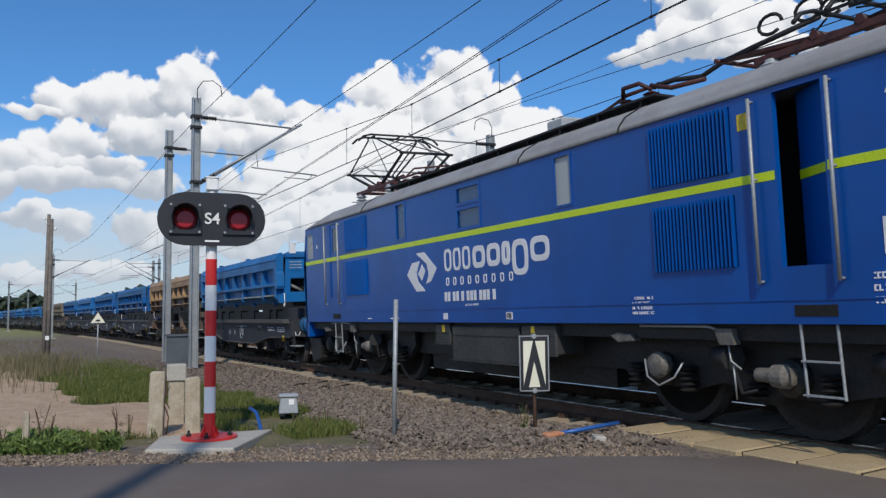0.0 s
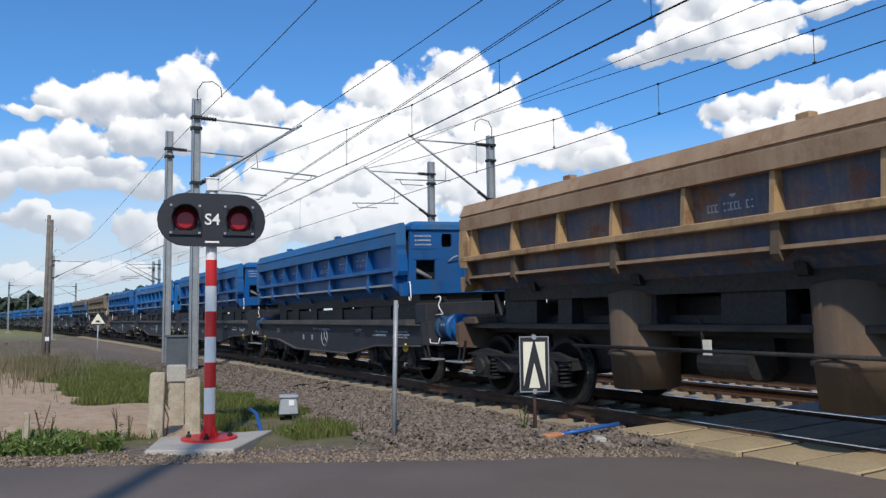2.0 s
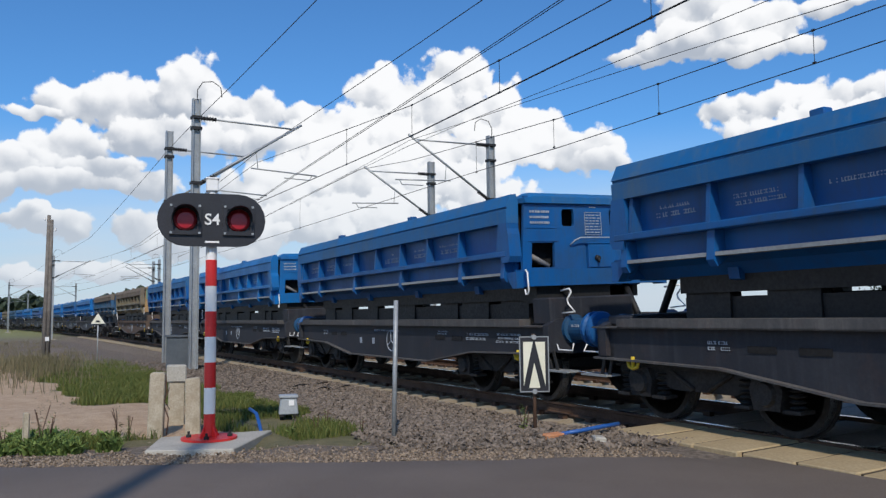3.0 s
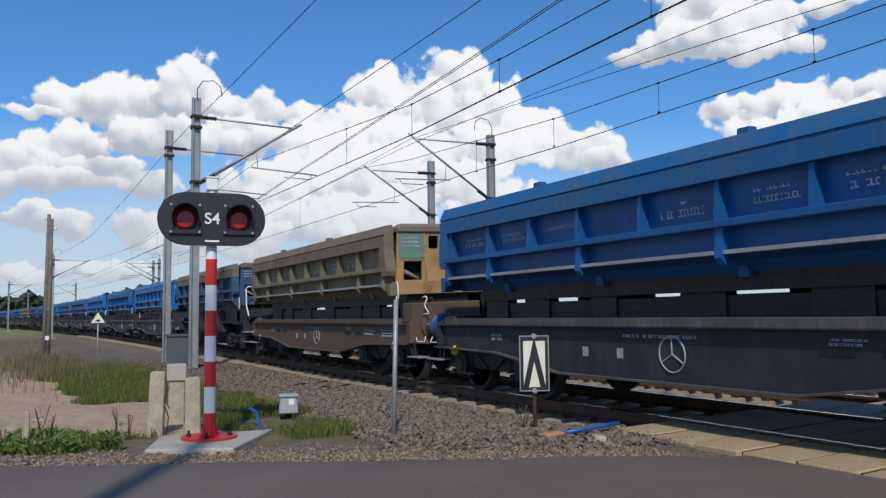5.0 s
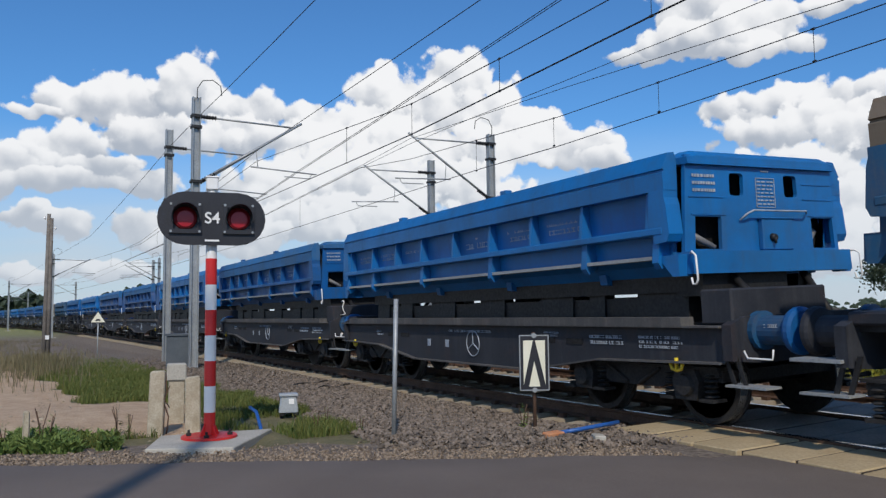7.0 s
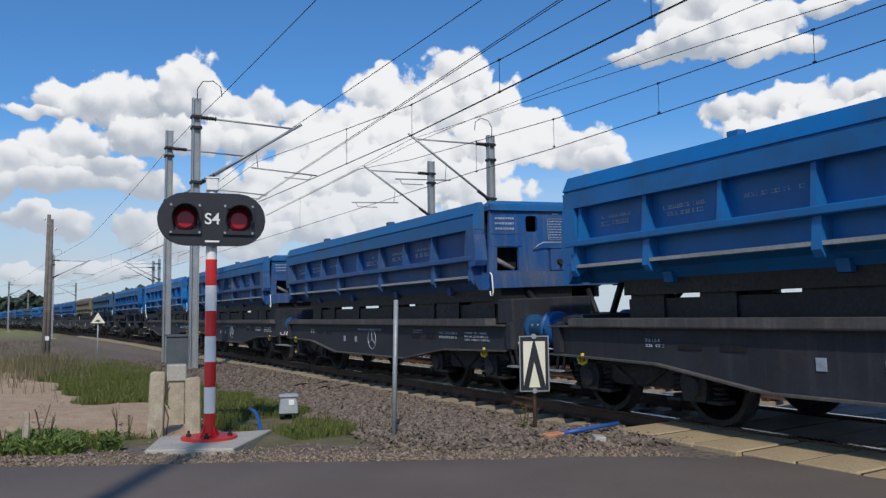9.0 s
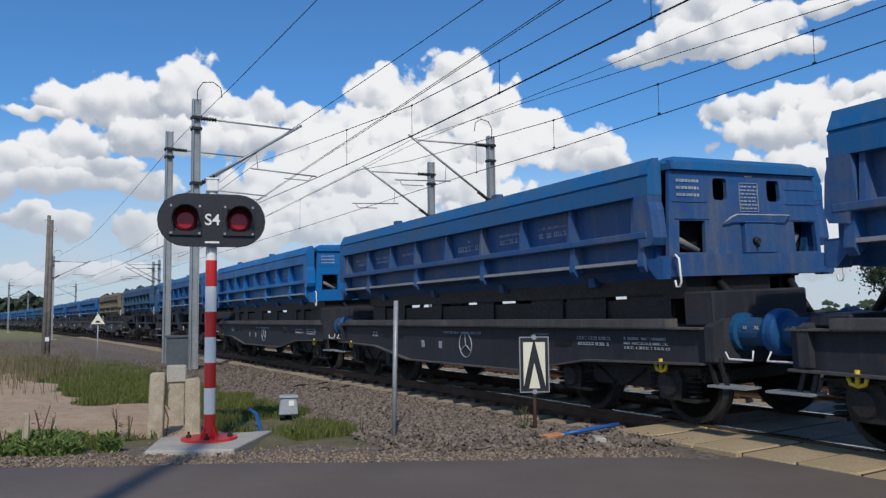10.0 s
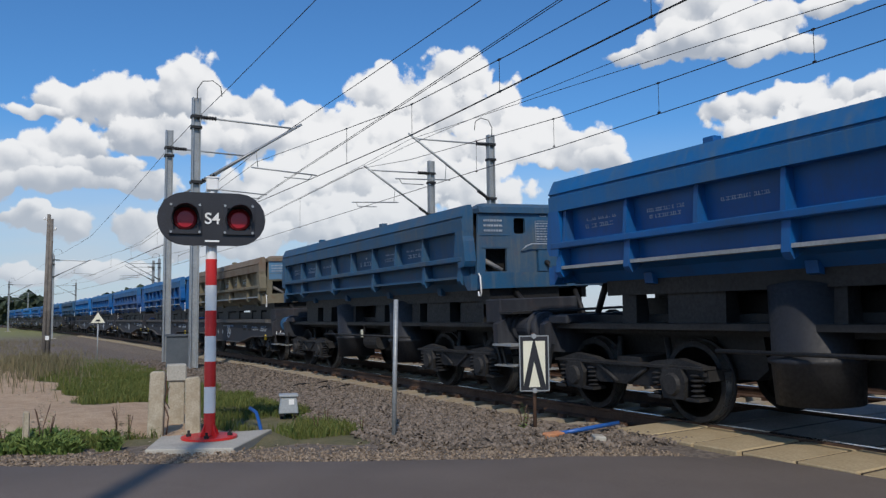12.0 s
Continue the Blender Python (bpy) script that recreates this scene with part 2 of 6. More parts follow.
grass_mat = leafy("fresh grass blades", (0.045, 0.08, 0.016), (0.16, 0.165, 0.046))
dry_mat = leafy("dry grass blades", (0.10, 0.092, 0.05), (0.22, 0.185, 0.105))
weed_mat = leafy("weed leaves", (0.04, 0.085, 0.02), (0.20, 0.26, 0.07))
bush_mat = leafy("yellow blossom weeds", (0.30, 0.26, 0.02), (0.14, 0.17, 0.04))
wood_leaf = leafy("distant foliage", (0.03, 0.045, 0.03), (0.055, 0.075, 0.045))


def ground_material():
    """Soil, sand, gravel and turf, blended by the sheet's own zones."""
    m, n, out = material("mixed ground")
    pos = n.node("ShaderNodeNewGeometry")
    zone = n.node("ShaderNodeVertexColor", layer_name="zone")
    z = n.t.nodes.new("ShaderNodeSeparateColor")
    n.t.links.new(zone, z.inputs[0])
    big, mid, fine = n.noise(pos, 0.5, 5, 0.6), n.noise(pos, 4.0, 6, 0.65), n.noise(pos, 40.0, 5, 0.7)
    cell = n.node("ShaderNodeTexVoronoi", {"Vector": pos, "Scale": 22.0}, out=1)
    cells = n.node("ShaderNodeTexVoronoi", {"Vector": pos, "Scale": 22.0}, out=0)
    soil = n.mix(mid, (0.20, 0.145, 0.10, 1), (0.34, 0.26, 0.18, 1))
    sand = n.mix(n.ramp(mid, 0.3, 0.7), (0.46, 0.31, 0.19, 1), (0.60, 0.43, 0.28, 1))
    turf = n.mix(n.ramp(mid, 0.3, 0.7), (0.10, 0.10, 0.04, 1), (0.20, 0.17, 0.08, 1))
    grey = n.node("ShaderNodeSeparateColor", {0: cell})
    grav = n.mix(grey, (0.09, 0.072, 0.058, 1), (0.25, 0.20, 0.158, 1))
    field = n.mix(big, (0.26, 0.24, 0.10, 1), (0.16, 0.19, 0.07, 1))

    def edge(v):
        return n.ramp(n.math("ADD", v, n.math("MULTIPLY", n.math("SUBTRACT", mid, 0.5), 0.9)), 0.35, 0.65)
    col = n.mix(edge(z.outputs[1]), soil, sand)
    col = n.mix(edge(z.outputs[0]), col, turf)
    col = n.mix(edge(z.outputs[2]), col, grav)
    col = n.mix(n.ramp(fine, 0.3, 0.8, 0.0, 0.4), col, (0.09, 0.075, 0.06, 1))
    far = n.ramp(n.vec("LENGTH", pos, out=1), 70.0, 120.0)
    col = n.mix(far, col, field)
    finish(n, out, col, 0.95, 0.0, n.math("ADD", fine, n.math("MULTIPLY", cells, -1.0)), 0.8, 0.02)
    return m


ground_mat = ground_material()

# ---- shapes ----


def box(bm, lo, hi, m=None):
    vs = [bm.verts.new(Vector((x, y, z)) if m is None else m @ Vector((x, y, z)))
          for x in (lo[0], hi[0]) for y in (lo[1], hi[1]) for z in (lo[2], hi[2])]
    for f in ((0, 1, 3, 2), (4, 6, 7, 5), (0, 4, 5, 1), (2, 3, 7, 6), (0, 2, 6, 4), (1, 5, 7, 3)):
        bm.faces.new([vs[i] for i in f])
    return bm


def prism(bm, pts, a, b, axis="y"):
    """A flat outline, drawn out from a to b along an axis. Outlines: (x, z) for y, (y, z) for x, (x, y) for z."""
    def at(p, t):
        return {"y": (p[0], t, p[1]), "x": (t, p[0], p[1]), "z": (p[0], p[1], t)}[axis]
    va, vb = [bm.verts.new(at(p, a)) for p in pts], [bm.verts.new(at(p, b)) for p in pts]
    bm.faces.new(va)
    bm.faces.new(vb[::-1])
    for i in range(len(pts)):
        j = (i + 1) % len(pts)
        bm.faces.new((va[i], vb[i], vb[j], va[j]))
    return bm


def rod(bm, p0, p1, r, r2=None, seg=8):
    p0, p1 = Vector(p0), Vector(p1)
    d = (p1 - p0).normalized()
    u = d.orthogonal().normalized()
    v = d.cross(u)
    r2 = r if r2 is None else r2
    rings = []
    for p, q in ((p0, r), (p1, r2)):
        rings.append([bm.verts.new(p + (u * math.cos(2 * math.pi * i / seg) + v * math.sin(2 * math.pi * i / seg)) * q) for i in range(seg)])
    for i in range(seg):
        j = (i + 1) % seg
        bm.faces.new((rings[0][i], rings[0][j], rings[1][j], rings[1][i])).smooth = seg > 6
    bm.faces.new(rings[0][::-1])
    bm.faces.new(rings[1])
    return bm


def bent(bm, pts, r, seg=6):
    """One round bar bent through the points."""
    pts = [Vector(p) for p in pts]
    u, rings = None, []
    for i, p in enumerate(pts):
        d = (pts[min(i + 1, len(pts) - 1)] - pts[max(i - 1, 0)]).normalized()
        u = d.orthogonal().normalized() if u is None else (u - d * u.dot(d)).normalized()
        v = d.cross(u)
        rings.append([bm.verts.new(p + (u * math.cos(2 * math.pi * k / seg) + v * math.sin(2 * math.pi * k / seg)) * r) for k in range(seg)])
    for a, b in zip(rings, rings[1:]):
        for k in range(seg):
            bm.faces.new((a[k], a[(k + 1) % seg], b[(k + 1) % seg], b[k])).smooth = True
    bm.faces.new(rings[0][::-1])
    bm.faces.new(rings[-1])
    return bm


def lathe(bm, prof, centre, axis="y", seg=20):
    """A turned solid: prof is (along, radius) from end to end."""
    rings = []
    for t, r in prof:
        ring = []
        for i in range(seg):
            a = 2 * math.pi * i / seg
            c, s = math.cos(a) * r, math.sin(a) * r
            o = {"y": (c, t, s), "x": (t, c, s), "z": (c, s, t)}[axis]
            ring.append(bm.verts.new(Vector(centre) + Vector(o)))
        rings.append(ring)
    for a, b in zip(rings, rings[1:]):
        for i in range(seg):
            j = (i + 1) % seg
            bm.faces.new((a[i], a[j], b[j], b[i]))
    bm.faces.new(rings[0][::-1])
    bm.faces.new(rings[-1])
    return bm


def mesh_of(name, bm, mat, bevel=0.0):
    if bevel:
        bmesh.ops.bevel(bm, geom=bm.edges[:], offset=bevel, segments=1, affect="EDGES", clamp_overlap=True)
    bmesh.ops.recalc_face_normals(bm, faces=bm.faces[:])
    me = bpy.data.meshes.new(name)
    bm.to_mesh(me)
    bm.free()
    me.materials.append(mat)
    return me


def part(name, bm, mat, parent=None, label="", bevel=0.0):
    ob = new(name, mesh_of(name, bm, mat, bevel))
    ob.parent = parent
    if label:
        ob["label"] = label
    if name == "marking":
        ob["kind"] = "stuff"
    return ob


def piece(name, me, parent, m):
    ob = new(name, me)
    ob.parent = parent
    ob.matrix_basis = m
    return ob


def thing(name, m, label, category, group="", kind=""):
    ob = new(name)
    ob.empty_display_size = 0.2
    ob.matrix_basis = m
    return tagged(ob, label, category, group, kind)


def B():
    return bmesh.new()


def text_mesh(name, body, size, mat, parent, m, align="CENTER", depth=0.004):
    cu = bpy.data.curves.new(name, "FONT")
    cu.body, cu.size, cu.align_x, cu.align_y, cu.extrude, cu.offset = body, size, align, "CENTER", depth, size * 0.012
    ob = new(name, cu)
    cu.materials.append(mat)
    ob.parent = parent
    ob.matrix_basis = m
    return ob


# ---- the line: a straight that bends away ----
NEAR_RAIL = 6.88
CY = NEAR_RAIL + 0.75
CANT = 2.0
BEND, RADIUS = -8.0, 1500.0
SECOND = 4.0  # to the second track


def line_at(s, off=0.0):
    """The point at the length s along the line, off metres beyond its middle, and the heading there."""
    if s >= BEND:
        return Vector((s, CY + off, 0)), 0.0
    a = (BEND - s) / RADIUS
    r = RADIUS + off
    return Vector((BEND - math.sin(a) * r, CY - RADIUS + math.cos(a) * r, 0)), a


def line_pose(s, off=0.0, z=0.0, cant=CANT):
    p, a = line_at(s, off)
    return pose(p.x, p.y, z + 0.75 * math.sin(radians(cant)), 0, 0, math.degrees(a)) @ pose(0, 0, 0, cant)


def off_line(x, y):
    """How far a point of the plan lies from the middle of the first track, near side negative."""
    if x >= BEND:
        return y - CY
    return math.hypot(x - BEND, y - (CY - RADIUS)) - RADIUS


joint_mat = surface("dirt packed joint", (0.035, 0.026, 0.018), (0.06, 0.045, 0.03), 3, 40, 0.95)

# ---- ground, road and track ----


def smooth(a, b, x):
    t = min(1, max(0, (x - a) / (b - a)))
    return t * t * (3 - 2 * t)


def road_edge(y):
    """The road's left edge in the plan; it runs slantwise over the line."""
    return -8.62 + 0.49 * (y + 0.1) + 0.02 * math.sin(y * 2.3)


def ground_height(x, y):
    d = off_line(x, y)
    left = road_edge(y) - x
    base = -0.10 - 0.12 * smooth(0.8, 14.0, left) - 0.3 * smooth(16.0, 45.0, left) + 0.05 * noise.noise(Vector((x * 0.35, y * 0.35, 2.0)))
    if d > 7:
        base = -0.25 - 0.3 * smooth(8, 14, d)
    dd = abs(d) if d < 2 else max(0.0, d - SECOND)
    bed = -0.255 - 0.05 * (1 - smooth(1.35, 1.6, dd)) + 0.025 * noise.noise(Vector((x * 1.3, y * 1.3, 0.0)))
    slope = bed - max(0.0, dd - 1.85) / 1.55
    fade = smooth(-0.6, 1.2, left)
    toe = -0.235 + 0.13 * smooth(1.75, 2.7, dd) + 0.3 * (1 - smooth(1.7, 2.7, left))
    z = bed + (max(base, slope) - bed) * smooth(1.04, 1.42, dd)
    if d < 0:
        z = min(z, toe + 0.4 * smooth(2.5, 2.9, dd))
    if abs(x + 9.05) < 0.55 and abs(y - 1.9) < 0.55:
        z -= 0.05
    if left < 1.2:
        z = z * fade + min(z, -0.115) * (1 - fade) if d < -1.2 else z
    return z


def zones(x, y):
    x, y = x + 0.8 * noise.noise(Vector((x * 0.6, y * 0.6, 5.0))), y + 0.45 * noise.noise(Vector((x * 0.9, y * 0.9, 8.0)))
    d = off_line(x, y)
    left = road_edge(y) - x
    grass = sand = grav = 0.0
    if -4.15 + 0.35 * noise.noise(Vector((x * 0.8, y * 0.8, 3.0))) < d < SECOND + 3.2:
        grav = 1.0
    if left < 1.0:
        grav = 1.0
    if grav < 1:
        if y > 2.2 and left < 6:
            grass = 0.8
        elif y < 2.2 and 1.7 < left < 6.7 or y < 0.85 - 0.11 * max(0.0, left - 12) and 1.7 < left < 22.0:
            sand = 1.0
        elif left >= 6.7 and y > 0.85 - 0.11 * max(0.0, left - 12) and left < 27:
            grass = 0.95
        elif left < 1.7:
            grass = 0.75
        else:
            grass = 0.3
            sand = 0.3
            grav = 0.6
    return grass, sand, grav


def spread(lo, hi, near_lo, near_hi, fine, growth=1.28):
    xs = list(np.arange(near_lo, near_hi + fine / 2, fine))
    s = fine
    while xs[-1] < hi:
        s *= growth
        xs.append(xs[-1] + s)
    s = fine
    while xs[0] > lo:
        s *= growth
        xs.insert(0, xs[0] - s)
    return xs


def build_ground():
    xs, ys = spread(-3500, 3500, -38, 2, 0.22), spread(-3500, 3500, -1.5, 13, 0.2)
    verts, cols = [], []
    for y in ys:
        for x in xs:
            close = -300 < x < 300 and -300 < y < 300
            verts.append((x, y, ground_height(x, y) if close else -0.6))
            g, s, b = zones(x, y) if close else (0.4, 0.2, 0)
            cols.append((g, s, b, 1))
    w = len(xs)
    faces = [(j * w + i, j * w + i + 1, (j + 1) * w + i + 1, (j + 1) * w + i) for j in range(len(ys) - 1) for i in range(w - 1)]
    me = bpy.data.meshes.new("ground")
    me.from_pydata(verts, [], faces)
    at = me.color_attributes.new("zone", "FLOAT_COLOR", "POINT")
    at.data.foreach_set("color", [c for col in cols for c in col])
    for p in me.polygons:
        p.use_smooth = True
    me.materials.append(ground_mat)
    tagged(new("ground", me), "bare sandy soil with turf and grey ballast beside the line", "ground", kind="structure")


def build_road():
    bm = B()
    rows = []
    for i in range(160):
        y = -40 + i * 0.6 if i < 60 else -4 + (i - 60) * 0.107
        if y > 5.96:
            break
        x0 = road_edge(y) + 0.05 * noise.noise(Vector((y * 3.0, 0, 0)))
        if y > 5.5:
            x0 = max(x0, -5.7)
        crown = [x0, x0 + 0.25, x0 + 1.2, x0 + 3, x0 + 6.5, x0 + 7.5]
        zs = [z - .012 * smooth(4.6, 5.8, y) for z in (-0.13, -0.065, -0.05, -0.03, -0.05, -0.16)]
        rows.append([bm.verts.new((x, y, z + 0.012 * noise.noise(Vector((x, y, 5.0))))) for x, z in zip(crown, zs)])
    for a, b in zip(rows, rows[1:]):
        for i in range(len(a) - 1):
            bm.faces.new((a[i], a[i + 1], b[i + 1], b[i])).smooth = True
    tagged(part("road", bm, asphalt), "worn dark grey asphalt road up to the crossing", "road", kind="structure")


def rail_profile():
    return [(-0.07, -0.172), (0.07, -0.172), (0.07, -0.16), (0.012, -0.135), (0.01, -0.05), (0.036, -0.035),
            (0.036, -0.006), (0.028, 0.0), (-0.028, 0.0), (-0.036, -0.006), (-0.036, -0.035), (-0.01, -0.05), (-0.012, -0.135), (-0.07, -0.16)]


def build_rail(off, side, label):
    root = thing("rail", Matrix(), label, "rail", "rails", "structure")
    stations = [40, 20, 8, 0] + [-8 - i * 6 for i in range(60)]
    for nm, idx, mt in (("rail_body", None, rail_side), ("rail_head", (6, 7, 8, 9), rail_top)):
        bm = B()
        prof = rail_profile()
        pts = prof if idx is None else [(prof[i][0] * 1.01, prof[i][1] + 0.0015) for i in idx]
        rings = []
        for s in stations:
            m = line_pose(s, off)
            rings.append([bm.verts.new(m @ Vector((0, side * 0.75 + p[0], p[1]))) for p in pts])
        k = len(pts)
        for a, b in zip(rings, rings[1:]):
            for i in range(k if idx is None else k - 1):
                bm.faces.new((a[i], a[(i + 1) % k], b[(i + 1) % k], b[i]))
        part(nm, bm, mt, root)


def build_track(off):
    root = thing("track", Matrix(), "line of weathered concrete sleepers laid in grey ballast", "track", "tracks", "structure")
    bm = B()
    prism(bm, [(-1.32, -0.40), (1.32, -0.40), (1.32, -0.205), (1.0, -0.19), (-1.0, -0.19), (-1.32, -0.205)], -0.13, 0.13, "x")
    me = mesh_of("sleeper", bm, sleeper_mat)
    clip = B()
    for s in (-0.75, 0.75):
        for e in (-1, 1):
            box(clip, (-0.06, s + e * 0.11 - 0.04, -0.19), (0.06, s + e * 0.11 + 0.04, -0.13))
    cm = mesh_of("rail_clip", clip, rail_side)
    n = 120 if off == 0 else 70
    for i in range(n):
        s = -6.9 - i * 0.62
        j = random.uniform(-0.03, 0.03)
        m = line_pose(s + j, off, random.uniform(-0.012, 0.008)) @ pose(0, random.uniform(-0.03, 0.03), 0, 0, 0, random.uniform(-1.2, 1.2))
        piece("sleeper", me, root, m)
        if i < 40:
            piece("rail_clip", cm, root, m)


def build_crossing():
    root = thing("crossing_deck", Matrix(), "yellowish concrete level crossing slabs between dark joints", "crossing deck", kind="structure")

    def slab(y0, y1, w):
        bm = B()
        box(bm, (-w / 2, y0, -0.16), (w / 2, y1, 0.0))
        return bm
    outer = mesh_of("slab", slab(-1.66, -0.79, 0.562), panel_mat, 0.012)
    # inner and far slabs take the shade-toned concrete
    inner = mesh_of("slab", slab(-0.66, 0.66, 0.552), panel_shaded, 0.012)
    far = mesh_of("slab", slab(0.86, 1.9, 0.552), panel_shaded, 0.012)
    for i in range(23):
        x = -7.045 + i * 0.605
        for me, z in ((outer, -0.026), (inner, -0.03), (far, -0.03)):
            m = line_pose(x) @ pose(random.uniform(-0.008, 0.008), random.uniform(-0.02, 0.02), z + random.uniform(-0.008, 0.006), random.uniform(-0.3, 0.3), random.uniform(-0.4, 0.4), random.uniform(-0.4, 0.4))
            piece("slab", me, root, m)
            piece("slab", me, root, line_pose(x, SECOND) @ pose(0, 0, z))
    bm = B()
    box(bm, (-7.3, -1.60, -0.3), (6.6, -0.85, -0.038))
    box(bm, (-7.3, -0.66, -0.3), (6.6, 0.66, -0.042))
    part("bedding", bm, joint_mat, root).matrix_basis = line_pose(0.0)


def hedron():
    v = [(1, 0, 0), (-1, 0, 0), (0, 1, 0), (0, -1, 0), (0, 0, 1), (0, 0, -1), (.6, .6, .5), (-.6, .55, .5), (-.55, -.6, .5), (.6, -.55, .5)]
    f = [(0, 6, 9), (0, 2, 6), (2, 7, 6), (2, 1, 7), (1, 8, 7), (1, 3, 8), (3, 9, 8), (3, 0, 9), (4, 6, 7), (4, 7, 8), (4, 8, 9), (4, 9, 6)]
    return np.array(v, float), f


def scatter_stones(name, label, spots, lo, hi, mat):
    base, fs = hedron()
    rng = np.random.default_rng(3)
    V, F = [], []
    for k, (x, y, z) in enumerate(spots):
        r = rng.uniform(lo, hi)
        q = base * (rng.uniform(0.65, 1.25, 3) * r) * rng.uniform(0.8, 1.2, base.shape)
        e = Euler(rng.uniform(-0.9, 0.9, 3).tolist() if k % 2 else rng.uniform(0, 6.28, 3).tolist()).to_matrix()
        q = q @ np.array(e).T + (x, y, z)
        o = len(V)
        V.extend(q.tolist())
        F.extend([tuple(i + o for i in f) for f in fs])
    me = bpy.data.meshes.new(name)
    me.from_pydata(V, [], F)
    me.materials.append(mat)
    return tagged(new(name, me), label, "gravel", kind="stuff")


def build_stones():
    rng = random.Random(5)
    spots = []
    while len(spots) < 27000:
        x = -6.3 - abs(rng.gauss(0, 1)) * 9.0
        y = rng.uniform(2.6, CY + 1.2)
        d = off_line(x, y)
        left = road_edge(y) - x
        foot = -4.05
        if d < foot - rng.uniform(0, 0.35) or left < 0.5 + rng.uniform(0, .3) or x < -34:
            continue
        if -1.2 < d and (d < -1.0 or rng.random() < 0.85):
            continue
        spots.append((x, y, ground_height(x, y) + 0.012))
    scatter_stones("ballast", "crushed grey brown ballast stones heaped beside the track", spots, 0.016, 0.038, stone_mat)
    spots = []
    for _ in range(5200):
        y = rng.uniform(-1.2, 5.6)
        left = abs(rng.gauss(0.3, 0.3))
        x = road_edge(y) - left
        spots.append((x, y, max(ground_height(x, y), -0.13) + 0.004))
    scatter_stones("verge_gravel", "small brown grey gravel along the road edge", spots, 0.007, 0.019, verge_mat)
    spots = []
    for _ in range(160):
        x, y = rng.uniform(-22, -9.5), rng.uniform(-2.5, 2.0)
        spots.append((x, y, ground_height(x, y) + 0.005))
    scatter_stones("rubble", "scattered pale stones on the sandy ground", spots, 0.01, 0.03, sleeper_mat)


def blades(name, label, spots, mat, h0, h1, width, lean, category="grass"):
    rng = np.random.default_rng(11)
    V, F = [], []
    for x, y, z in spots:
        a, l, h = rng.uniform(0, 6.28), rng.uniform(0, lean), rng.uniform(h0, h1)
        b = rng.uniform(0, 6.28)
        wx, wy = math.cos(a) * width, math.sin(a) * width
        dx, dy = math.cos(b) * l * h, math.sin(b) * l * h
        o = len(V)
        V += [(x - wx, y - wy, z - 0.02), (x + wx, y + wy, z - 0.02), (x + wx * .7 + dx * .4, y + wy * .7 + dy * .4, z + h * .6),
              (x - wx * .7 + dx * .4, y - wy * .7 + dy * .4, z + h * .6), (x + dx, y + dy, z + h)]
        F += [(o, o + 1, o + 2, o + 3), (o + 3, o + 2, o + 4)]
    me = bpy.data.meshes.new(name)
    me.from_pydata(V, [], F)
    me.materials.append(mat)
    return tagged(new(name, me), label, category, kind="stuff")


def build_grass():
    rng = random.Random(8)
    lush, dry, weeds = [], [], []
    while len(lush) < 46000:
        x, y = -8.7 - abs(rng.gauss(0, 8.0)), rng.uniform(-1.0, 4.6)
        g, s, b = zones(x, y)
        n = noise.noise(Vector((x * 0.9, y * 0.9, 7.0)))
        d = off_line(x, y)
        if b >= 1 and not (d < -3.3 and road_edge(y) - x > 0.8 and rng.random() < 0.10):
            continue
        if rng.random() > g * (0.6 + 1.4 * n) or x < -40 or (-9.8 < x < -8.2 and 1.0 < y < 2.7):
            continue
        lush.append((x, y, ground_height(x, y)))
    while len(dry) < 9000:
        x, y = rng.uniform(-75, -22), rng.uniform(-14, 3.0)
        g, s, b = zones(x, y)
        n = noise.noise(Vector((x * 0.35, y * 0.35, 3.0)))
        if b >= 1 or n < 0.08 + (0.25 if x > -30 else 0):
            continue
        dry.append((x, y, ground_height(x, y)))
    blades("grass", "fresh green grass tufts on the verge", lush, grass_mat, 0.03, 0.14, 0.006, 0.9)
    blades("dry_grass", "dry yellowish grass on the waste ground", dry, dry_mat, 0.10, 0.34, 0.007, 0.7)
    while len(weeds) < 8000:
        x, y = -9.1 - rng.random() ** 1.5 * 2.3, rng.uniform(-1.4, 3.7)
        left = road_edge(y) - x
        n = noise.noise(Vector((x * 1.7, y * 1.7, 1.0)))
        if left < 0.75 or left > 1.9 or n < 0.02 or (0.95 < y < 2.75 and x > -9.95):
            continue
        weeds.append((x, y, ground_height(x, y) + rng.uniform(0, 0.16) * (0.4 + n)))
    blades("weeds", "broad leaved green weeds beside the road", weeds, weed_mat, 0.02, 0.085, 0.017, 2.2, "weeds")
    tall = []
    while len(tall) < 2200:
        x, y = rng.gauss(-28, 4.0), rng.gauss(0.4, 0.6)
        n = noise.noise(Vector((x * 0.8, y * 0.8, 4.0)))
        if n < 0.0 or road_edge(y) - x < 7.5:
            continue
        tall.append((x, y, ground_height(x, y)))
    blades("tall_weeds", "tall half-dry weeds at the edge of the turf", tall, dry_mat, 0.15, 0.5, 0.008, 0.5, "weeds")
    yellow = []
    while len(yellow) < 22000:
        x, y = rng.uniform(-22, 8), CY + rng.uniform(8.2, 12.5)
        n = noise.noise(Vector((x * 0.7, y * 0.7, 9.0)))
        if n < -0.12:
            continue
        yellow.append((x, y, ground_height(x, y) + rng.uniform(0, 0.75) * (0.6 + n)))
    blades("blossom_weeds", "yellow blossoming weeds beyond the second track", yellow, bush_mat, 0.08, 0.25, 0.025, 1.2, "weeds")


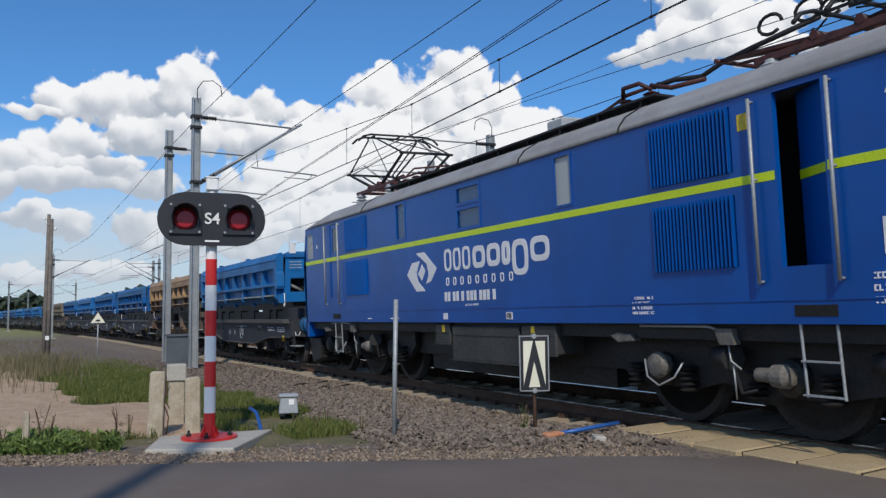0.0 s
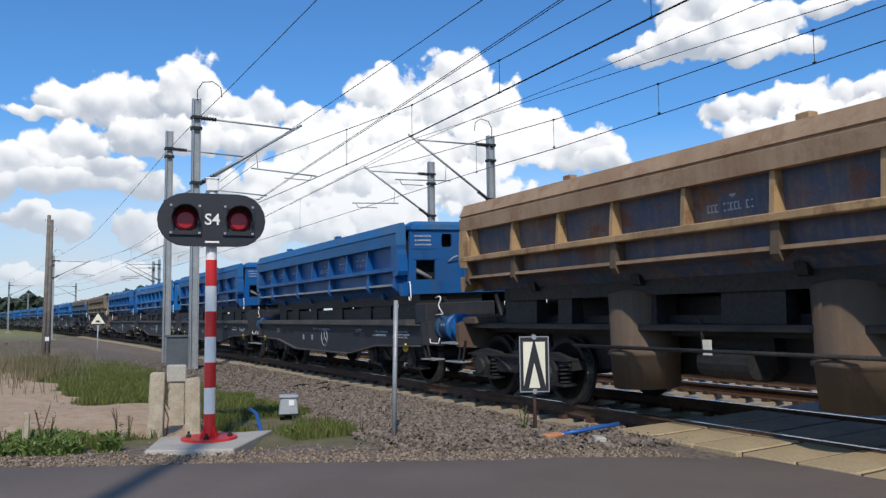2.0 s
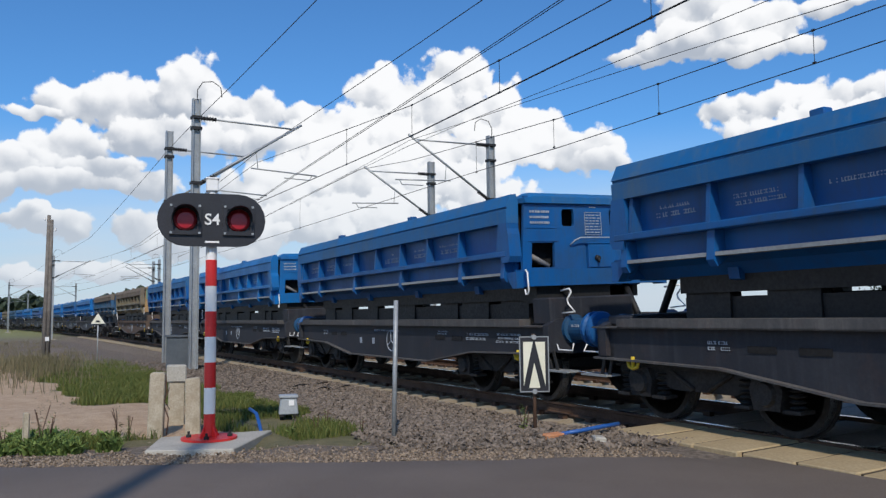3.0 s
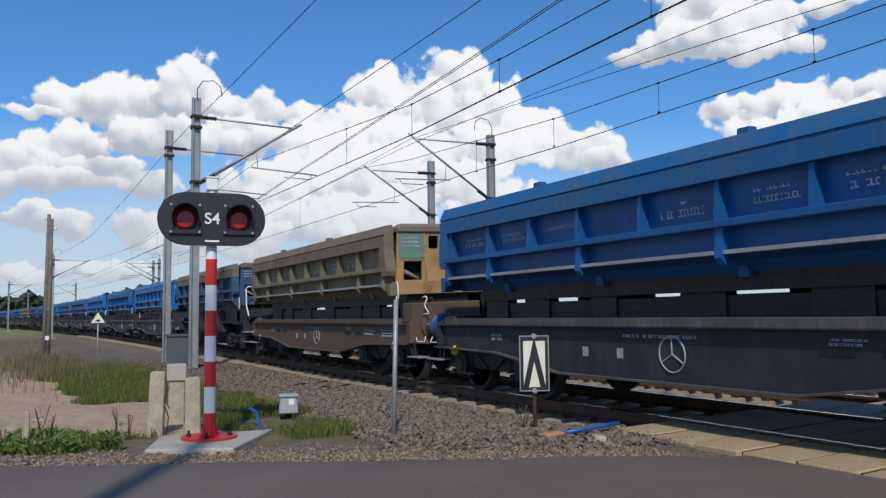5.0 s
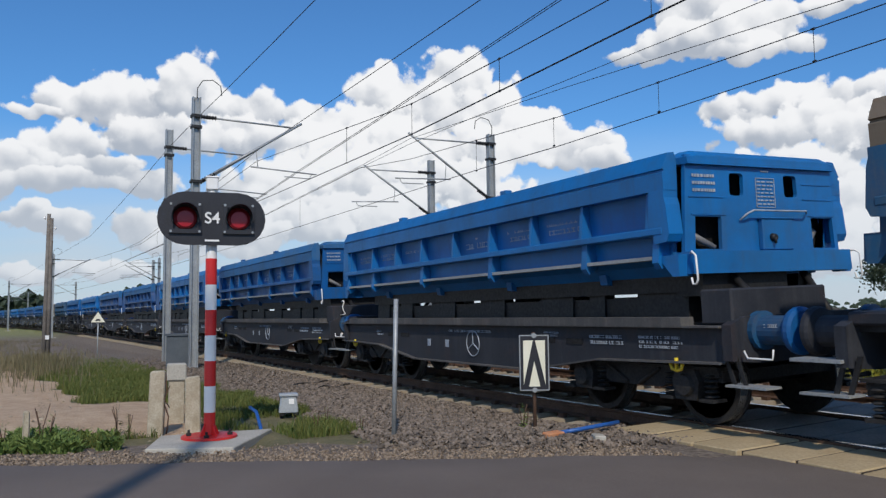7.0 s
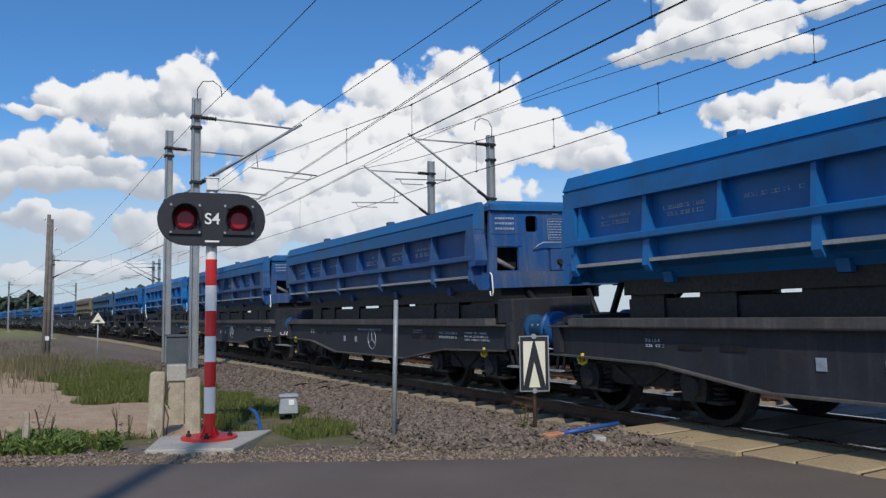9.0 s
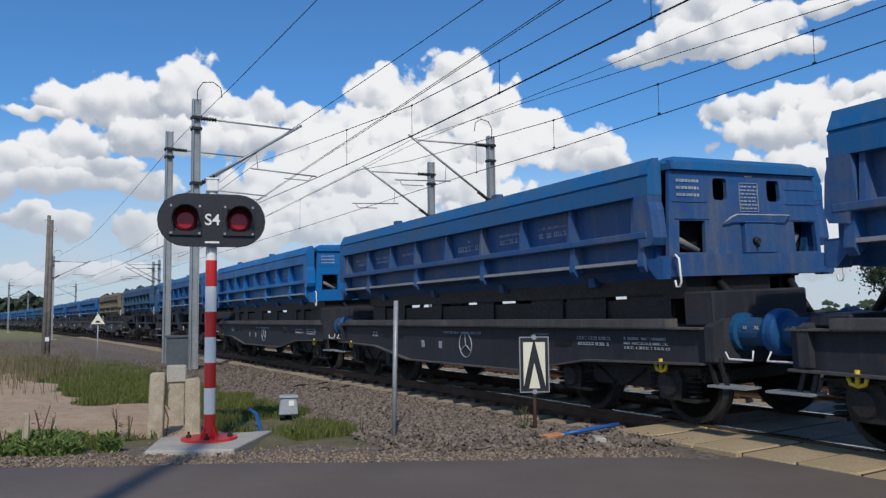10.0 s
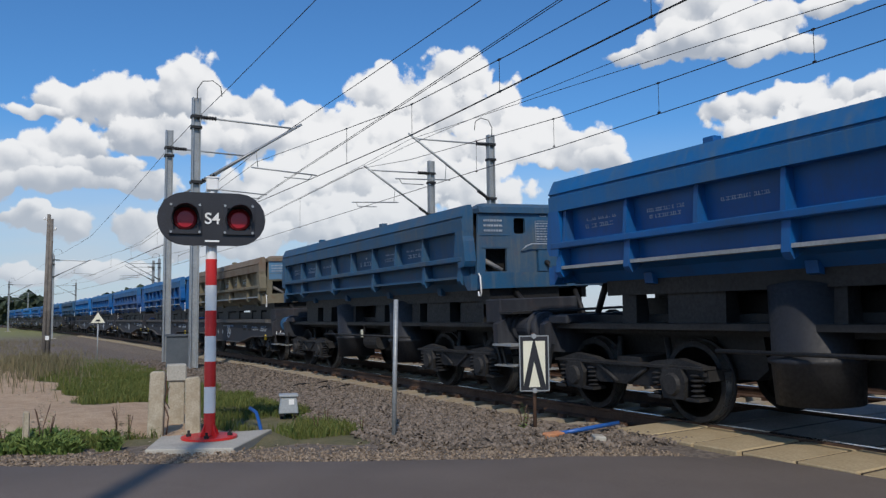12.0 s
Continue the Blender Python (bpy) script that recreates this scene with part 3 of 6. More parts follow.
def tree(name, m, h, label, seed, n=1500):
    rng = random.Random(seed)
    root = thing(name, m, label, "tree", "trees behind the line")
    bm = B()
    rod(bm, (0, 0, -0.3), (0.1, 0, h * 0.45), h * 0.035, h * 0.022)
    tips = []
    for i in range(9):
        a, z = rng.uniform(0, 6.28), h * rng.uniform(0.25, 0.45)
        t = Vector((math.cos(a) * h * rng.uniform(.15, .36), math.sin(a) * h * rng.uniform(.15, .36), h * rng.uniform(0.55, 0.95)))
        rod(bm, (0.08, 0, z), t, h * 0.014, h * 0.004, 6)
        tips.append(t)
    part("trunk", bm, wood_pole, root)
    V, F = [], []
    for _ in range(n):
        c = rng.choice(tips) + Vector((rng.gauss(0, 1), rng.gauss(0, 1), rng.gauss(0, 0.8))) * h * 0.11
        s = h * rng.uniform(0.012, 0.03)
        e = Euler((rng.uniform(0, 6.28), rng.uniform(0, 6.28), rng.uniform(0, 6.28))).to_matrix()
        o = len(V)
        V += [tuple(c + e @ Vector(p)) for p in ((-s, -s * .6, 0), (s, -s * .5, s * .2), (s * .8, s * .6, 0), (-s * .7, s * .6, s * .3))]
        F.append((o, o + 1, o + 2, o + 3))
    me = bpy.data.meshes.new("crown")
    me.from_pydata(V, [], F)
    me.materials.append(wood_leaf)
    new("crown", me).parent = root
    return root


def build_distance():
    rng = random.Random(21)
    V, F = [], []
    for i in range(2600):
        x = rng.uniform(-560, -300)
        y = rng.uniform(-75, 60) if i % 3 else rng.uniform(-40, 12)
        hump = 9 + 7 * noise.noise(Vector((y * 0.035, 0.0, 4.0))) + 3 * noise.noise(Vector((y * 0.15, 1.0, 4.0)))
        z = rng.uniform(-0.5, 1) * hump if i % 2 else hump * rng.uniform(0.6, 1.0)
        s = rng.uniform(0.9, 2.4)
        base, fs = hedron()
        e = np.array(Euler((rng.uniform(0, 6), rng.uniform(0, 6), rng.uniform(0, 6))).to_matrix())
        q = (base * s * np.array([rng.uniform(.7, 1.3) for _ in range(3)])) @ e.T + (x, y, max(0, z))
        o = len(V)
        V.extend(q.tolist())
        F.extend([tuple(k + o for k in f) for f in fs])
    for i in range(2600):
        x, y = rng.uniform(-260, 420), rng.uniform(330, 420)
        hump = 4 + 3.5 * noise.noise(Vector((x * 0.03, 0.0, 4.0))) + 2 * noise.noise(Vector((x * 0.15, 1.0, 4.0)))
        base, fs = hedron()
        q = base * rng.uniform(1.0, 2.8) + (x, y, max(0, hump * rng.uniform(0, 1)))
        o = len(V)
        V.extend(q.tolist())
        F.extend([tuple(k + o for k in f) for f in fs])
    me = bpy.data.meshes.new("far_woods")
    me.from_pydata(V, [], F)
    me.materials.append(wood_leaf)
    tagged(new("far_woods", me), "dark green far woods along the horizon", "woods", kind="stuff")
    for i, (x, y, h) in enumerate([(-34, 62, 7.5), (-52, 88, 9), (-20, 95, 7), (-78, 120, 10), (12, 80, 8)]):
        tree("tree", pose(x, y, -0.6, 0, 0, i * 70), h, "loose green roadside tree in the far field", i)


build_ground()
build_road()
build_rail(0, -1, "rusty rail with a polished head, nearer rail of the first track")
build_rail(0, 1, "rusty rail with a polished head, farther rail of the first track")
build_rail(SECOND, -1, "rusty rail of the second track behind the train")
build_rail(SECOND, 1, "rusty outer rail of the second track behind the train")
build_stones()
build_grass()
build_distance()

# ---- the train ----
SPEED = 15.80


def holed(bm, a0, a1, b0, b1, holes, c0, c1, axis):
    """A plate from a0 to a1 and b0 to b1, c0 to c1 thick, with square holes (a0, a1, b0, b1) through it."""
    ca = sorted({a0, a1, *(h[i] for h in holes for i in (0, 1))})
    cb = sorted({b0, b1, *(h[i] for h in holes for i in (2, 3))})
    for p, q in zip(ca, ca[1:]):
        for r, s in zip(cb, cb[1:]):
            mx, my = (p + q) / 2, (r + s) / 2
            if any(h[0] < mx < h[1] and h[2] < my < h[3] for h in holes):
                continue
            if axis == "x":
                box(bm, (c0, p, r), (c1, q, s))
            else:
                box(bm, (p, c0, r), (q, c1, s))
    bmesh.ops.remove_doubles(bm, verts=bm.verts[:], dist=0.0005)
    return bm


def bars(bm, x0, x1, z0, z1, rows, cols, y, rng, fill=0.55):
    """A block of unreadable writing: rows of short bars on a side face at y."""
    h = (z1 - z0) / rows
    for r in range(rows):
        x = x0 + rng.uniform(0, 0.1) * (x1 - x0)
        end = x1 - rng.uniform(0, 0.25) * (x1 - x0)
        while x < end:
            w = min((x1 - x0) / cols * .5, h * .42)
            z = z0 + r * h
            if rng.random() < .86:
                a, b = z + h * (1 - fill) / 2, z + h - h * (1 - fill) / 2
                k = rng.randrange(3)
                if k < 2:
                    box(bm, (x, y - 0.004, a), (x + w * .3, y + 0.004, b))
                if k > 0:
                    box(bm, (x + w * .3, y - 0.004, b - h * .13), (x + w * .75, y + 0.004, b))
                box(bm, (x + w * .3, y - 0.004, a), (x + w * .75, y + 0.004, a + h * .13))
            x += w
    return bm


def end_bars(bm, y0, y1, z0, z1, rows, cols, x, rng):
    h = (z1 - z0) / rows
    for r in range(rows):
        y = y0
        while y < y1 - 0.01:
            w = (y1 - y0) / cols * rng.uniform(0.5, 1.0)
            box(bm, (x - 0.004, y, z0 + (r + 0.3) * h), (x + 0.004, min(y1, y + w * 0.7), z0 + (r + 0.7) * h))
            y += w
    return bm


def wheel_mesh(r, mat, gauge=0.75):
    bm = B()
    for s in (-1, 1):
        prof = [(-0.07, r * 0.86), (-0.07, r), (0.04, r), (0.045, r + 0.028), (0.07, r + 0.028), (0.07, r * 0.86), (0.03, r * 0.8),
                (0.02, r * 0.35), (0.07, r * 0.28), (0.07, 0.09), (-0.09, 0.09), (-0.09, r * 0.28), (-0.03, r * 0.35), (-0.05, r * 0.8), (-0.07, r * 0.86)]
        lathe(bm, [(-s * t + s * gauge, q) for t, q in prof], (0, 0, 0), "y", 28)
        for i in range(2):
            a = math.pi * i
            rod(bm, (math.cos(a) * r * .55, s * (gauge + 0.03), math.sin(a) * r * .55), (math.cos(a) * r * .55, s * (gauge + 0.06), math.sin(a) * r * .55), 0.06)
    rod(bm, (0, -gauge, 0), (0, gauge, 0), 0.08, seg=12)
    me = mesh_of("wheelset", bm, mat)
    me.materials.append(steel_bright)
    for p in me.polygons:  # the running tread is polished
        if abs(math.hypot(p.center.x, p.center.z) - r * .99) < .02 and abs(p.normal.y) < .5 and abs(p.center.y) > .6:
            p.material_index = 1
    return me


WHEELS = []


def bogie(root, px, mesh, mat):
    """A two-axle freight bogie with coil springs, middle at px."""
    bm = B()
    for s in (-1, 1):
        y = s * 1.04
        out = [(-1.32, .56), (-1.32, .66), (-.95, .74), (-.55, .70), (-.3, .62), (.3, .62), (.55, .70), (.95, .74), (1.32, .66), (1.32, .56),
               (1.1, .52), (.7, .5), (.45, .40), (-.45, .40), (-.7, .5), (-1.1, .52)]
        prism(bm, [(px + a, b) for a, b in out], y - 0.05, y + 0.05, "y")
        box(bm, (px - 1.35, y - .1, .63), (px + 1.35, y + .1, .66))
        rod(bm, (px - .45, y + s * .06, .62), (px - .1, y + s * .06, .42), .025)
        rod(bm, (px + .45, y + s * .06, .62), (px + .1, y + s * .06, .42), .025)
    box(bm, (px - .2, -1.0, .45), (px + .2, 1.0, .72))
    lathe(bm, [(.72, .3), (.95, .3)], (px, 0, 0), "z", 16)
    for e in (-1, 1):
        box(bm, (px + e * 1.28 - .06, -1.05, .5), (px + e * 1.28 + .06, 1.05, .62))
        for s in (-1, 1):
            rod(bm, (px + e * .42, s * .75, .95), (px + e * .5, s * .75, .35), .04)
    b = part("bogie", bm, mat, root, "dusty two-axle bogie with coil springs")
    for e in (-1, 1):
        for s in (-1, 1):
            bm = B()
            ax = px + e * 0.9
            prism(bm, [(ax - .16, .3), (ax + .16, .3), (ax + .2, .5), (ax + .14, .63), (ax - .14, .63), (ax - .2, .5)], s * 0.98, s * 1.16, "y")
            lathe(bm, [(s * 1.16, .13), (s * 1.2, .11)], (ax, 0, .46), "y", 14)
            part("axle_box", bm, mat, b)
            for k in (-1, 1):
                bm = B()
                cx = ax + k * .30
                for j in range(5):
                    lathe(bm, [(.33 + j * .055, .06), (.345 + j * .055, .085), (.36 + j * .055, .06)], (cx, s * 1.07, 0), "z", 10)
                box(bm, (cx - .1, s * 1.07 - .1, .29), (cx + .1, s * 1.07 + .1, .325))
                part("spring", bm, mat, b)
        w = new("wheelset", mesh)
        w.parent = b
        w.matrix_basis = pose(px + e * 0.9, 0, 0.46)
        WHEELS.append((w, (px + e * 0.9, 0, 0.46), 0.46))
    return b


def wagon(kind, tub_mat, end_mat, frame_mat, rim_mat, label, patch=None, seed=1):
    """A four-axle side-tipping wagon; kind A has deep fish-bellied side sills, kind B open bogies and tipping cylinders."""
    rng = random.Random(seed)
    root = thing("wagon", Matrix(), label, "tipper wagon", "wagons of the train")
    L = 4.86
    # tub
    bm = B()
    for s in (-1, 1):
        prism(bm, [(s * a, b) for a, b in ((1.31, 2.62), (1.25, 2.62), (1.20, 1.84), (1.02, 1.64), (0, 1.64), (0, 1.70), (1.0, 1.70), (1.27, 1.84))], -L + .05, L - .05, "x")
    tub = part("tub", bm, RECESS if seed == 2 else tub_mat, root)
    bm = B()
    box(bm, (-L + .1, -1.2, 1.9), (L - .1, 1.2, 1.98))
    part("tub_floor", bm, steel_dark, root)
    # dark box added in place of the black shade beneath the wagon
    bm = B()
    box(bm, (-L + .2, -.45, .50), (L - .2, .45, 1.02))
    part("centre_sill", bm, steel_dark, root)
    for s in (-1, 1):
        bm = B()
        prism(bm, [(s * a, b) for a, b in ((1.25, 2.58), (1.45, 2.58), (1.455, 2.77), (1.43, 2.785), (1.43, 2.80), (1.455, 2.81), (1.36, 2.99), (1.27, 3.0), (1.24, 2.9))], -L + .13, L + .05, "x")
        part("top_rim", bm, rim_mat, root)
        bm = B()
        box(bm, (-L + .13, s * 1.27 if s > 0 else -1.46, 2.10), (L, 1.46 if s > 0 else -1.27, 2.18))
        part("side_flange", bm, tub_mat, root, bevel=.01)
        bm = B()
        lo, hi = sorted((s * 1.24, s * 1.43))
        box(bm, (-L + .2, lo, 1.835), (L - .1, hi, 1.875))
        part("lower_strip", bm, steel_grey if kind == "A" or seed % 2 else rim_mat, root)
        bm = B()
        prism(bm, [(s * a, b) for a, b in ((1.28, 2.6), (1.40, 2.6), (1.45, 2.18), (1.28, 2.18))], -.028, .028, "x")
        rib = mesh_of("rib", bm, tub_mat)
        for x in (4.62, 3.42, 2.3, 1.2, .06, -1.1, -2.18, -3.28, -4.45):
            piece("rib", rib, root, pose(x, 0, 0))
        bm = B()
        prism(bm, [(s * a, b) for a, b in ((1.25, 2.1), (1.41, 2.1), (1.45, 1.80), (1.40, 1.73), (1.34, 1.76), (1.25, 1.82))], -.05, .05, "x")
        bra = mesh_of("bracket", bm, RECESS_DUST if seed == 2 else tub_mat)
        for x in (4.72, 3.45, 1.2, -1.1, -3.28, -4.6):
            piece("bracket", bra, root, pose(x, 0, 0))
        bm = B()
        prism(bm, [(s * a, b) for a, b in ((1.02, 1.70), (1.12, 1.72), (1.1, 1.60), (1.0, 1.58))], -.07, .07, "x")
        lug = mesh_of("lug", bm, steel_dark if seed == 2 else tub_mat)
        for x in (3.4, 1.2, -1.1, -3.3):
            piece("lug", lug, root, pose(x, 0, 0))
        for e in (-1, 1):
            bm = B()
            lo, hi = sorted((s * 1.25, s * 1.453))
            prism(bm, [(e * a + (.15 if e < 0 else 0), b) for a, b in ((4.68, 2.585), (4.905, 2.585), (4.905, 2.50), (4.93, 2.42), (4.96, 2.10), (4.92, 2.02), (4.74, 2.0), (4.70, 2.14), (4.64, 2.14))], lo, hi, "y")
            part("corner_plate", bm, tub_mat, root)
            bm = B()
            lo, hi = sorted((s * 1.20, s * 1.40))
            prism(bm, [(e * a, b) for a, b in ((4.70, 1.872), (5.02, 1.872), (5.02, 1.64), (4.92, 1.64))], lo, hi, "y")
            part("corner_gusset", bm, tub_mat, root).location.x = .15 if e < 0 else 0
            if e < 0:
                continue
            bm = B()
            p = [(e * 5.06, s * 1.26, 1.88), (e * 5.14, s * 1.32, 1.895), (e * 5.20, s * 1.33, 1.85), (e * 5.215, s * 1.33, 1.60), (e * 5.19, s * 1.33, 1.55), (e * 5.14, s * 1.33, 1.55), (e * 5.125, s * 1.33, 1.62)]
            bent(bm, p, .012)
            part("locking_lever", bm, white_paint, root, "white painted locking lever")
        for x in (1.45, -2.1):
            bm = B()
            box(bm, (x, min(s * 1.24, s * 1.36), 2.97), (x + .16, max(s * 1.24, s * 1.36), 3.05))
            part("latch", bm, tub_mat, root, bevel=.012)
    # ends
    for e in (-1, 1):
        holes = [(-.542, -.318, 2.53, 2.785), (.357, .582, 2.53, 2.785), (-1.07, -.68, 1.93, 2.29), (.78, 1.16, 1.93, 2.29)]
        bm = B()
        lo, hi = sorted((e * 4.93, e * 4.98))
        holed(bm, -1.22, 1.22, 1.86, 2.97, holes, lo, hi, "x")
        for y0, y1, z0, z1 in holes[:2]:  # rounded corners of the two windows
            for cy, cz, dy, dz in ((y0, z0, 1, 1), (y1, z0, -1, 1), (y0, z1, 1, -1), (y1, z1, -1, -1)):
                prism(bm, [(cy, cz), (cy + dy * .04, cz), (cy + dy * .012, cz + dz * .012), (cy, cz + dz * .04)], lo, hi, "x")
        for v in bm.verts:  # the wall widens downwards
            v.co.y *= 1 + (2.42 - v.co.z) * .06
        rear = .15 if e < 0 else 0
        wall = part("end_wall", bm, end_mat, root)
        wall.location.x = rear
        # added black plate, takes the place of the darkness behind the end openings
        bm = B()
        lo, hi = sorted((e * 4.72, e * 4.76))
        box(bm, (lo, -1.2, 1.86), (hi, 1.2, 2.94))
        part("inner_bulkhead", bm, shade_black, root).location.x = rear
        bm = B()
        cap = [[bm.verts.new((e * x, y * w, z)) for y, z in ((-1.22, 2.86), (-1.24, 2.93), (-1.06, 3.02), (1.06, 3.02), (1.24, 2.93), (1.22, 2.86))]
               for x, w in ((4.80, 1.03), (4.93, 1.0), (5.03, .975))]
        for v in cap[2]:
            v.co.z = min(v.co.z, 2.955)
        for a, b in zip(cap, cap[1:]):
            for i in range(6):
                bm.faces.new((a[i], a[(i + 1) % 6], b[(i + 1) % 6], b[i]))
        bm.faces.new(cap[0])
        bm.faces.new(cap[2][::-1])
        part("end_rim", bm, rim_mat, root).location.x = rear
        bm = B()
        lo, hi = sorted((e * 4.85, e * 5.12))
        prism(bm, [(-1.29, 1.66), (-1.27, 1.90), (1.27, 1.90), (1.29, 1.66)], lo, hi, "x")
        part("end_beam", bm, end_mat, root).location.x = rear
        bm = B()
        lo, hi = sorted((e * 4.98, e * 5.05))
        box(bm, (lo, -.12, 1.91), (hi, .38, 2.26))
        box(bm, (min(lo, e * 5.06), -.14, 2.26), (max(hi, e * 5.06), .40, 2.28))
        part("hatch", bm, end_mat, wall, bevel=.01)
        bm = B()
        rod(bm, (e * 5.05, .03, 2.05), (e * 5.10, .03, 2.05), .05, .035, 10)
        rod(bm, (e * 5.09, .03, 2.05), (e * 5.09, .03, 1.98), .016)
        part("eyelet", bm, steel_dark, wall)
        for y in ((-.62, .66) if patch is not None else ()):
            bm = B()
            box(bm, (min(e * 4.98, e * 5.0), y - .02, 1.88), (max(e * 4.98, e * 5.0), y + .02, 2.88))
            part("stiffener", bm, end_mat, wall)
        for y0, y1, z in ((-1.17, -.64, 2.50), (-1.17, -.64, 2.86), (.66, 1.17, 2.50), (.66, 1.17, 2.68), (.66, 1.17, 2.86), (-1.14, -.62, 2.305), (.72, 1.20, 2.305)):
            bm = B()
            box(bm, (min(e * 4.98, e * 4.99), y0, z), (max(e * 4.98, e * 4.99), y1, z + .012))
            part("stiffener", bm, end_mat, wall)
        if e > 0:
            bm = B()
            box(bm, (4.62, -1.05, 1.42), (5.0, .28, 1.665))
            part("pivot_frame", bm, steel_dark, root, "near-black frame under the tub end")
        for sy in (-1, 1):
            bm = B()
            rod(bm, (e * 4.78, sy * 1.05, 2.14), (e * 4.92, sy * .75, 1.95), .05, .03)
            part("tipping_rod", bm, rod_grey, wall, "dusty grey tipping rod")
        if patch is not None:
            for y0, y1, z0, z1 in ((-1.18, -.64, 2.34, 2.87), (-.26, .28, 2.34, 2.87) if seed == 2 else (.7, 1.16, 2.42, 2.86)):
                bm = B()
                box(bm, (min(e * 4.98, e * 4.99), y0, z0), (max(e * 4.98, e * 4.99), y1, z1))
                part("paint_panel", bm, patch, wall, "repainted panel")
        bm = B()
        end_bars(bm, -1.10, -.76, 2.54, 2.78, 3, 6, e * (4.986 if patch is None else 4.994), rng)
        if patch is None:
            end_bars(bm, -.10, .17, 2.42, 2.72, 7, 3, e * 4.986, rng)
            for y0, y1, z0, z1 in ((-.12, .19, 2.735, 2.742), (-.12, .19, 2.40, 2.407), (-.12, -.113, 2.40, 2.742), (.183, .19, 2.40, 2.742)):
                box(bm, (e * 4.986 - .004, y0, z0), (e * 4.986 + .004, y1, z1))
            end_bars(bm, -.02, .10, 2.80, 2.84, 1, 3, e * 4.986, rng)
        part("marking", bm, mark_mat, wall)
        if patch is not None:
            continue
        bm = B()
        bent(bm, [(e * 5.0, -.42, 2.25), (e * 5.06, -.36, 2.32), (e * 5.07, -.27, 2.355), (e * 5.07, .60, 2.355), (e * 5.0, .69, 2.34)], .012)
        part("end_handrail", bm, mark_mat, wall, "pale worn handrail")
    # side writing
    for s in (-1, 1):
        y = s * 1.297
        bm = B()
        if patch is None or kind == "A":
            bars(bm, -4.2, -3.5, 2.30, 2.48, 2, 5, y, rng)
            bars(bm, -3.1, -2.4, 2.30, 2.52, 3, 5, y, rng)
            bars(bm, -2.0, -1.3, 2.36, 2.50, 2, 6, y, rng)
            bars(bm, 1.5, 2.2, 2.27, 2.50, 2, 5, y, rng)
            bars(bm, 2.5, 3.3, 2.27, 2.50, 2, 7, y, rng)
        bars(bm, .25, .95, 2.26, 2.38, 1, 7, y, rng, 0.7)
        lathe(bm, [(y - .004, .05), (y + .004, .05)], (.62, 0, 2.46), "y", 10)
        part("marking", bm, mark_mat, root, "faded white stencilled writing")
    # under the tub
    # near-black beams and cradles, their colour darkens the gap below the tub
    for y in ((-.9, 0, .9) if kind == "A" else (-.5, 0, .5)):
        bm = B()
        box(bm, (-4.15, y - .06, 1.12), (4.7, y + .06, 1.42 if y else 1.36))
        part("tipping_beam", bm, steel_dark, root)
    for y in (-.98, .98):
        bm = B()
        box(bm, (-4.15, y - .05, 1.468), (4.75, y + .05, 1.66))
        part("tub_bearer", bm, steel_dark, root, "near-black beam darkening the gap under the tub")
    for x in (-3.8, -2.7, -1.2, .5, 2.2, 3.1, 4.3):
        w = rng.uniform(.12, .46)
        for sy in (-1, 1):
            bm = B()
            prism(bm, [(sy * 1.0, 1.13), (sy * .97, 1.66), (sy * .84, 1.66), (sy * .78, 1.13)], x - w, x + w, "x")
            part("cradle", bm, steel_dark, root, "near-black tipping cradle under the tub")
    if kind == "A":
        low = [(5.42, .74), (3.4, .70), (1.85, .49), (-1.85, .49), (-3.4, .70), (-5.42, .74)]
        for s in (-1, 1):
            bm = B()
            y0, y1 = sorted((s * 1.19, s * 1.23))
            prism(bm, low + [(-5.42, 1.1), (5.42, 1.1)], y0, y1, "y")
            sill = part("side_sill", bm, frame_mat, root)
            bm = B()
            f0, f1 = sorted((s * 1.12, s * 1.31))
            for (xa, za), (xb, zb) in zip(low, low[1:]):
                prism(bm, [(xa, za), (xb, zb), (xb, zb - .022), (xa, za - .022)], f0, f1, "y")
            part("bottom_flange", bm, FLANGE, sill)
            bm = B()
            box(bm, (-4.95, f0, 1.09), (4.9, f1, 1.20))
            box(bm, (-5.42, f0, 1.09), (5.42, f1, 1.11))
            part("top_flange", bm, frame_mat if "rust" in frame_mat.name else FLANGE, sill)
            bm = B()
            y = s * 1.237
            bars(bm, -.6, .9, .96, 1.02, 1, 9, y, rng)
            bars(bm, 3.2, 3.9, .86, 1.0, 2, 4, y, rng)
            bars(bm, 4.1, 4.9, .84, 1.0, 3, 4, y, rng)
            bars(bm, -3.6, -3.3, .86, .98, 2, 2, y, rng)
            bars(bm, 2.2, 2.6, .94, 1.02, 2, 3, y, rng)
            part("marking", bm, mark_mat, sill)
            for x in (-1.35, -.68):
                bm = B()
                box(bm, (x, y - .003, .72), (x + .11, y + .003, .84))
                part("label_plate", bm, mark_mat, sill, "small pale label plate")
            bm = B()
            c = (.25, y, .80)
            for i in range(20):
                a, b = 2 * math.pi * i / 20, 2 * math.pi * (i + 1) / 20
                rod(bm, (c[0] + .20 * math.cos(a), y, c[2] + .20 * math.sin(a)), (c[0] + .20 * math.cos(b), y, c[2] + .20 * math.sin(b)), .009, seg=5)
            for a in (1.57, 3.67, 5.76):
                rod(bm, c, (c[0] + .20 * math.cos(a), y, c[2] + .20 * math.sin(a)), .009, seg=5)
            part("handwheel", bm, mark_mat, sill, "pale spoked handbrake wheel")
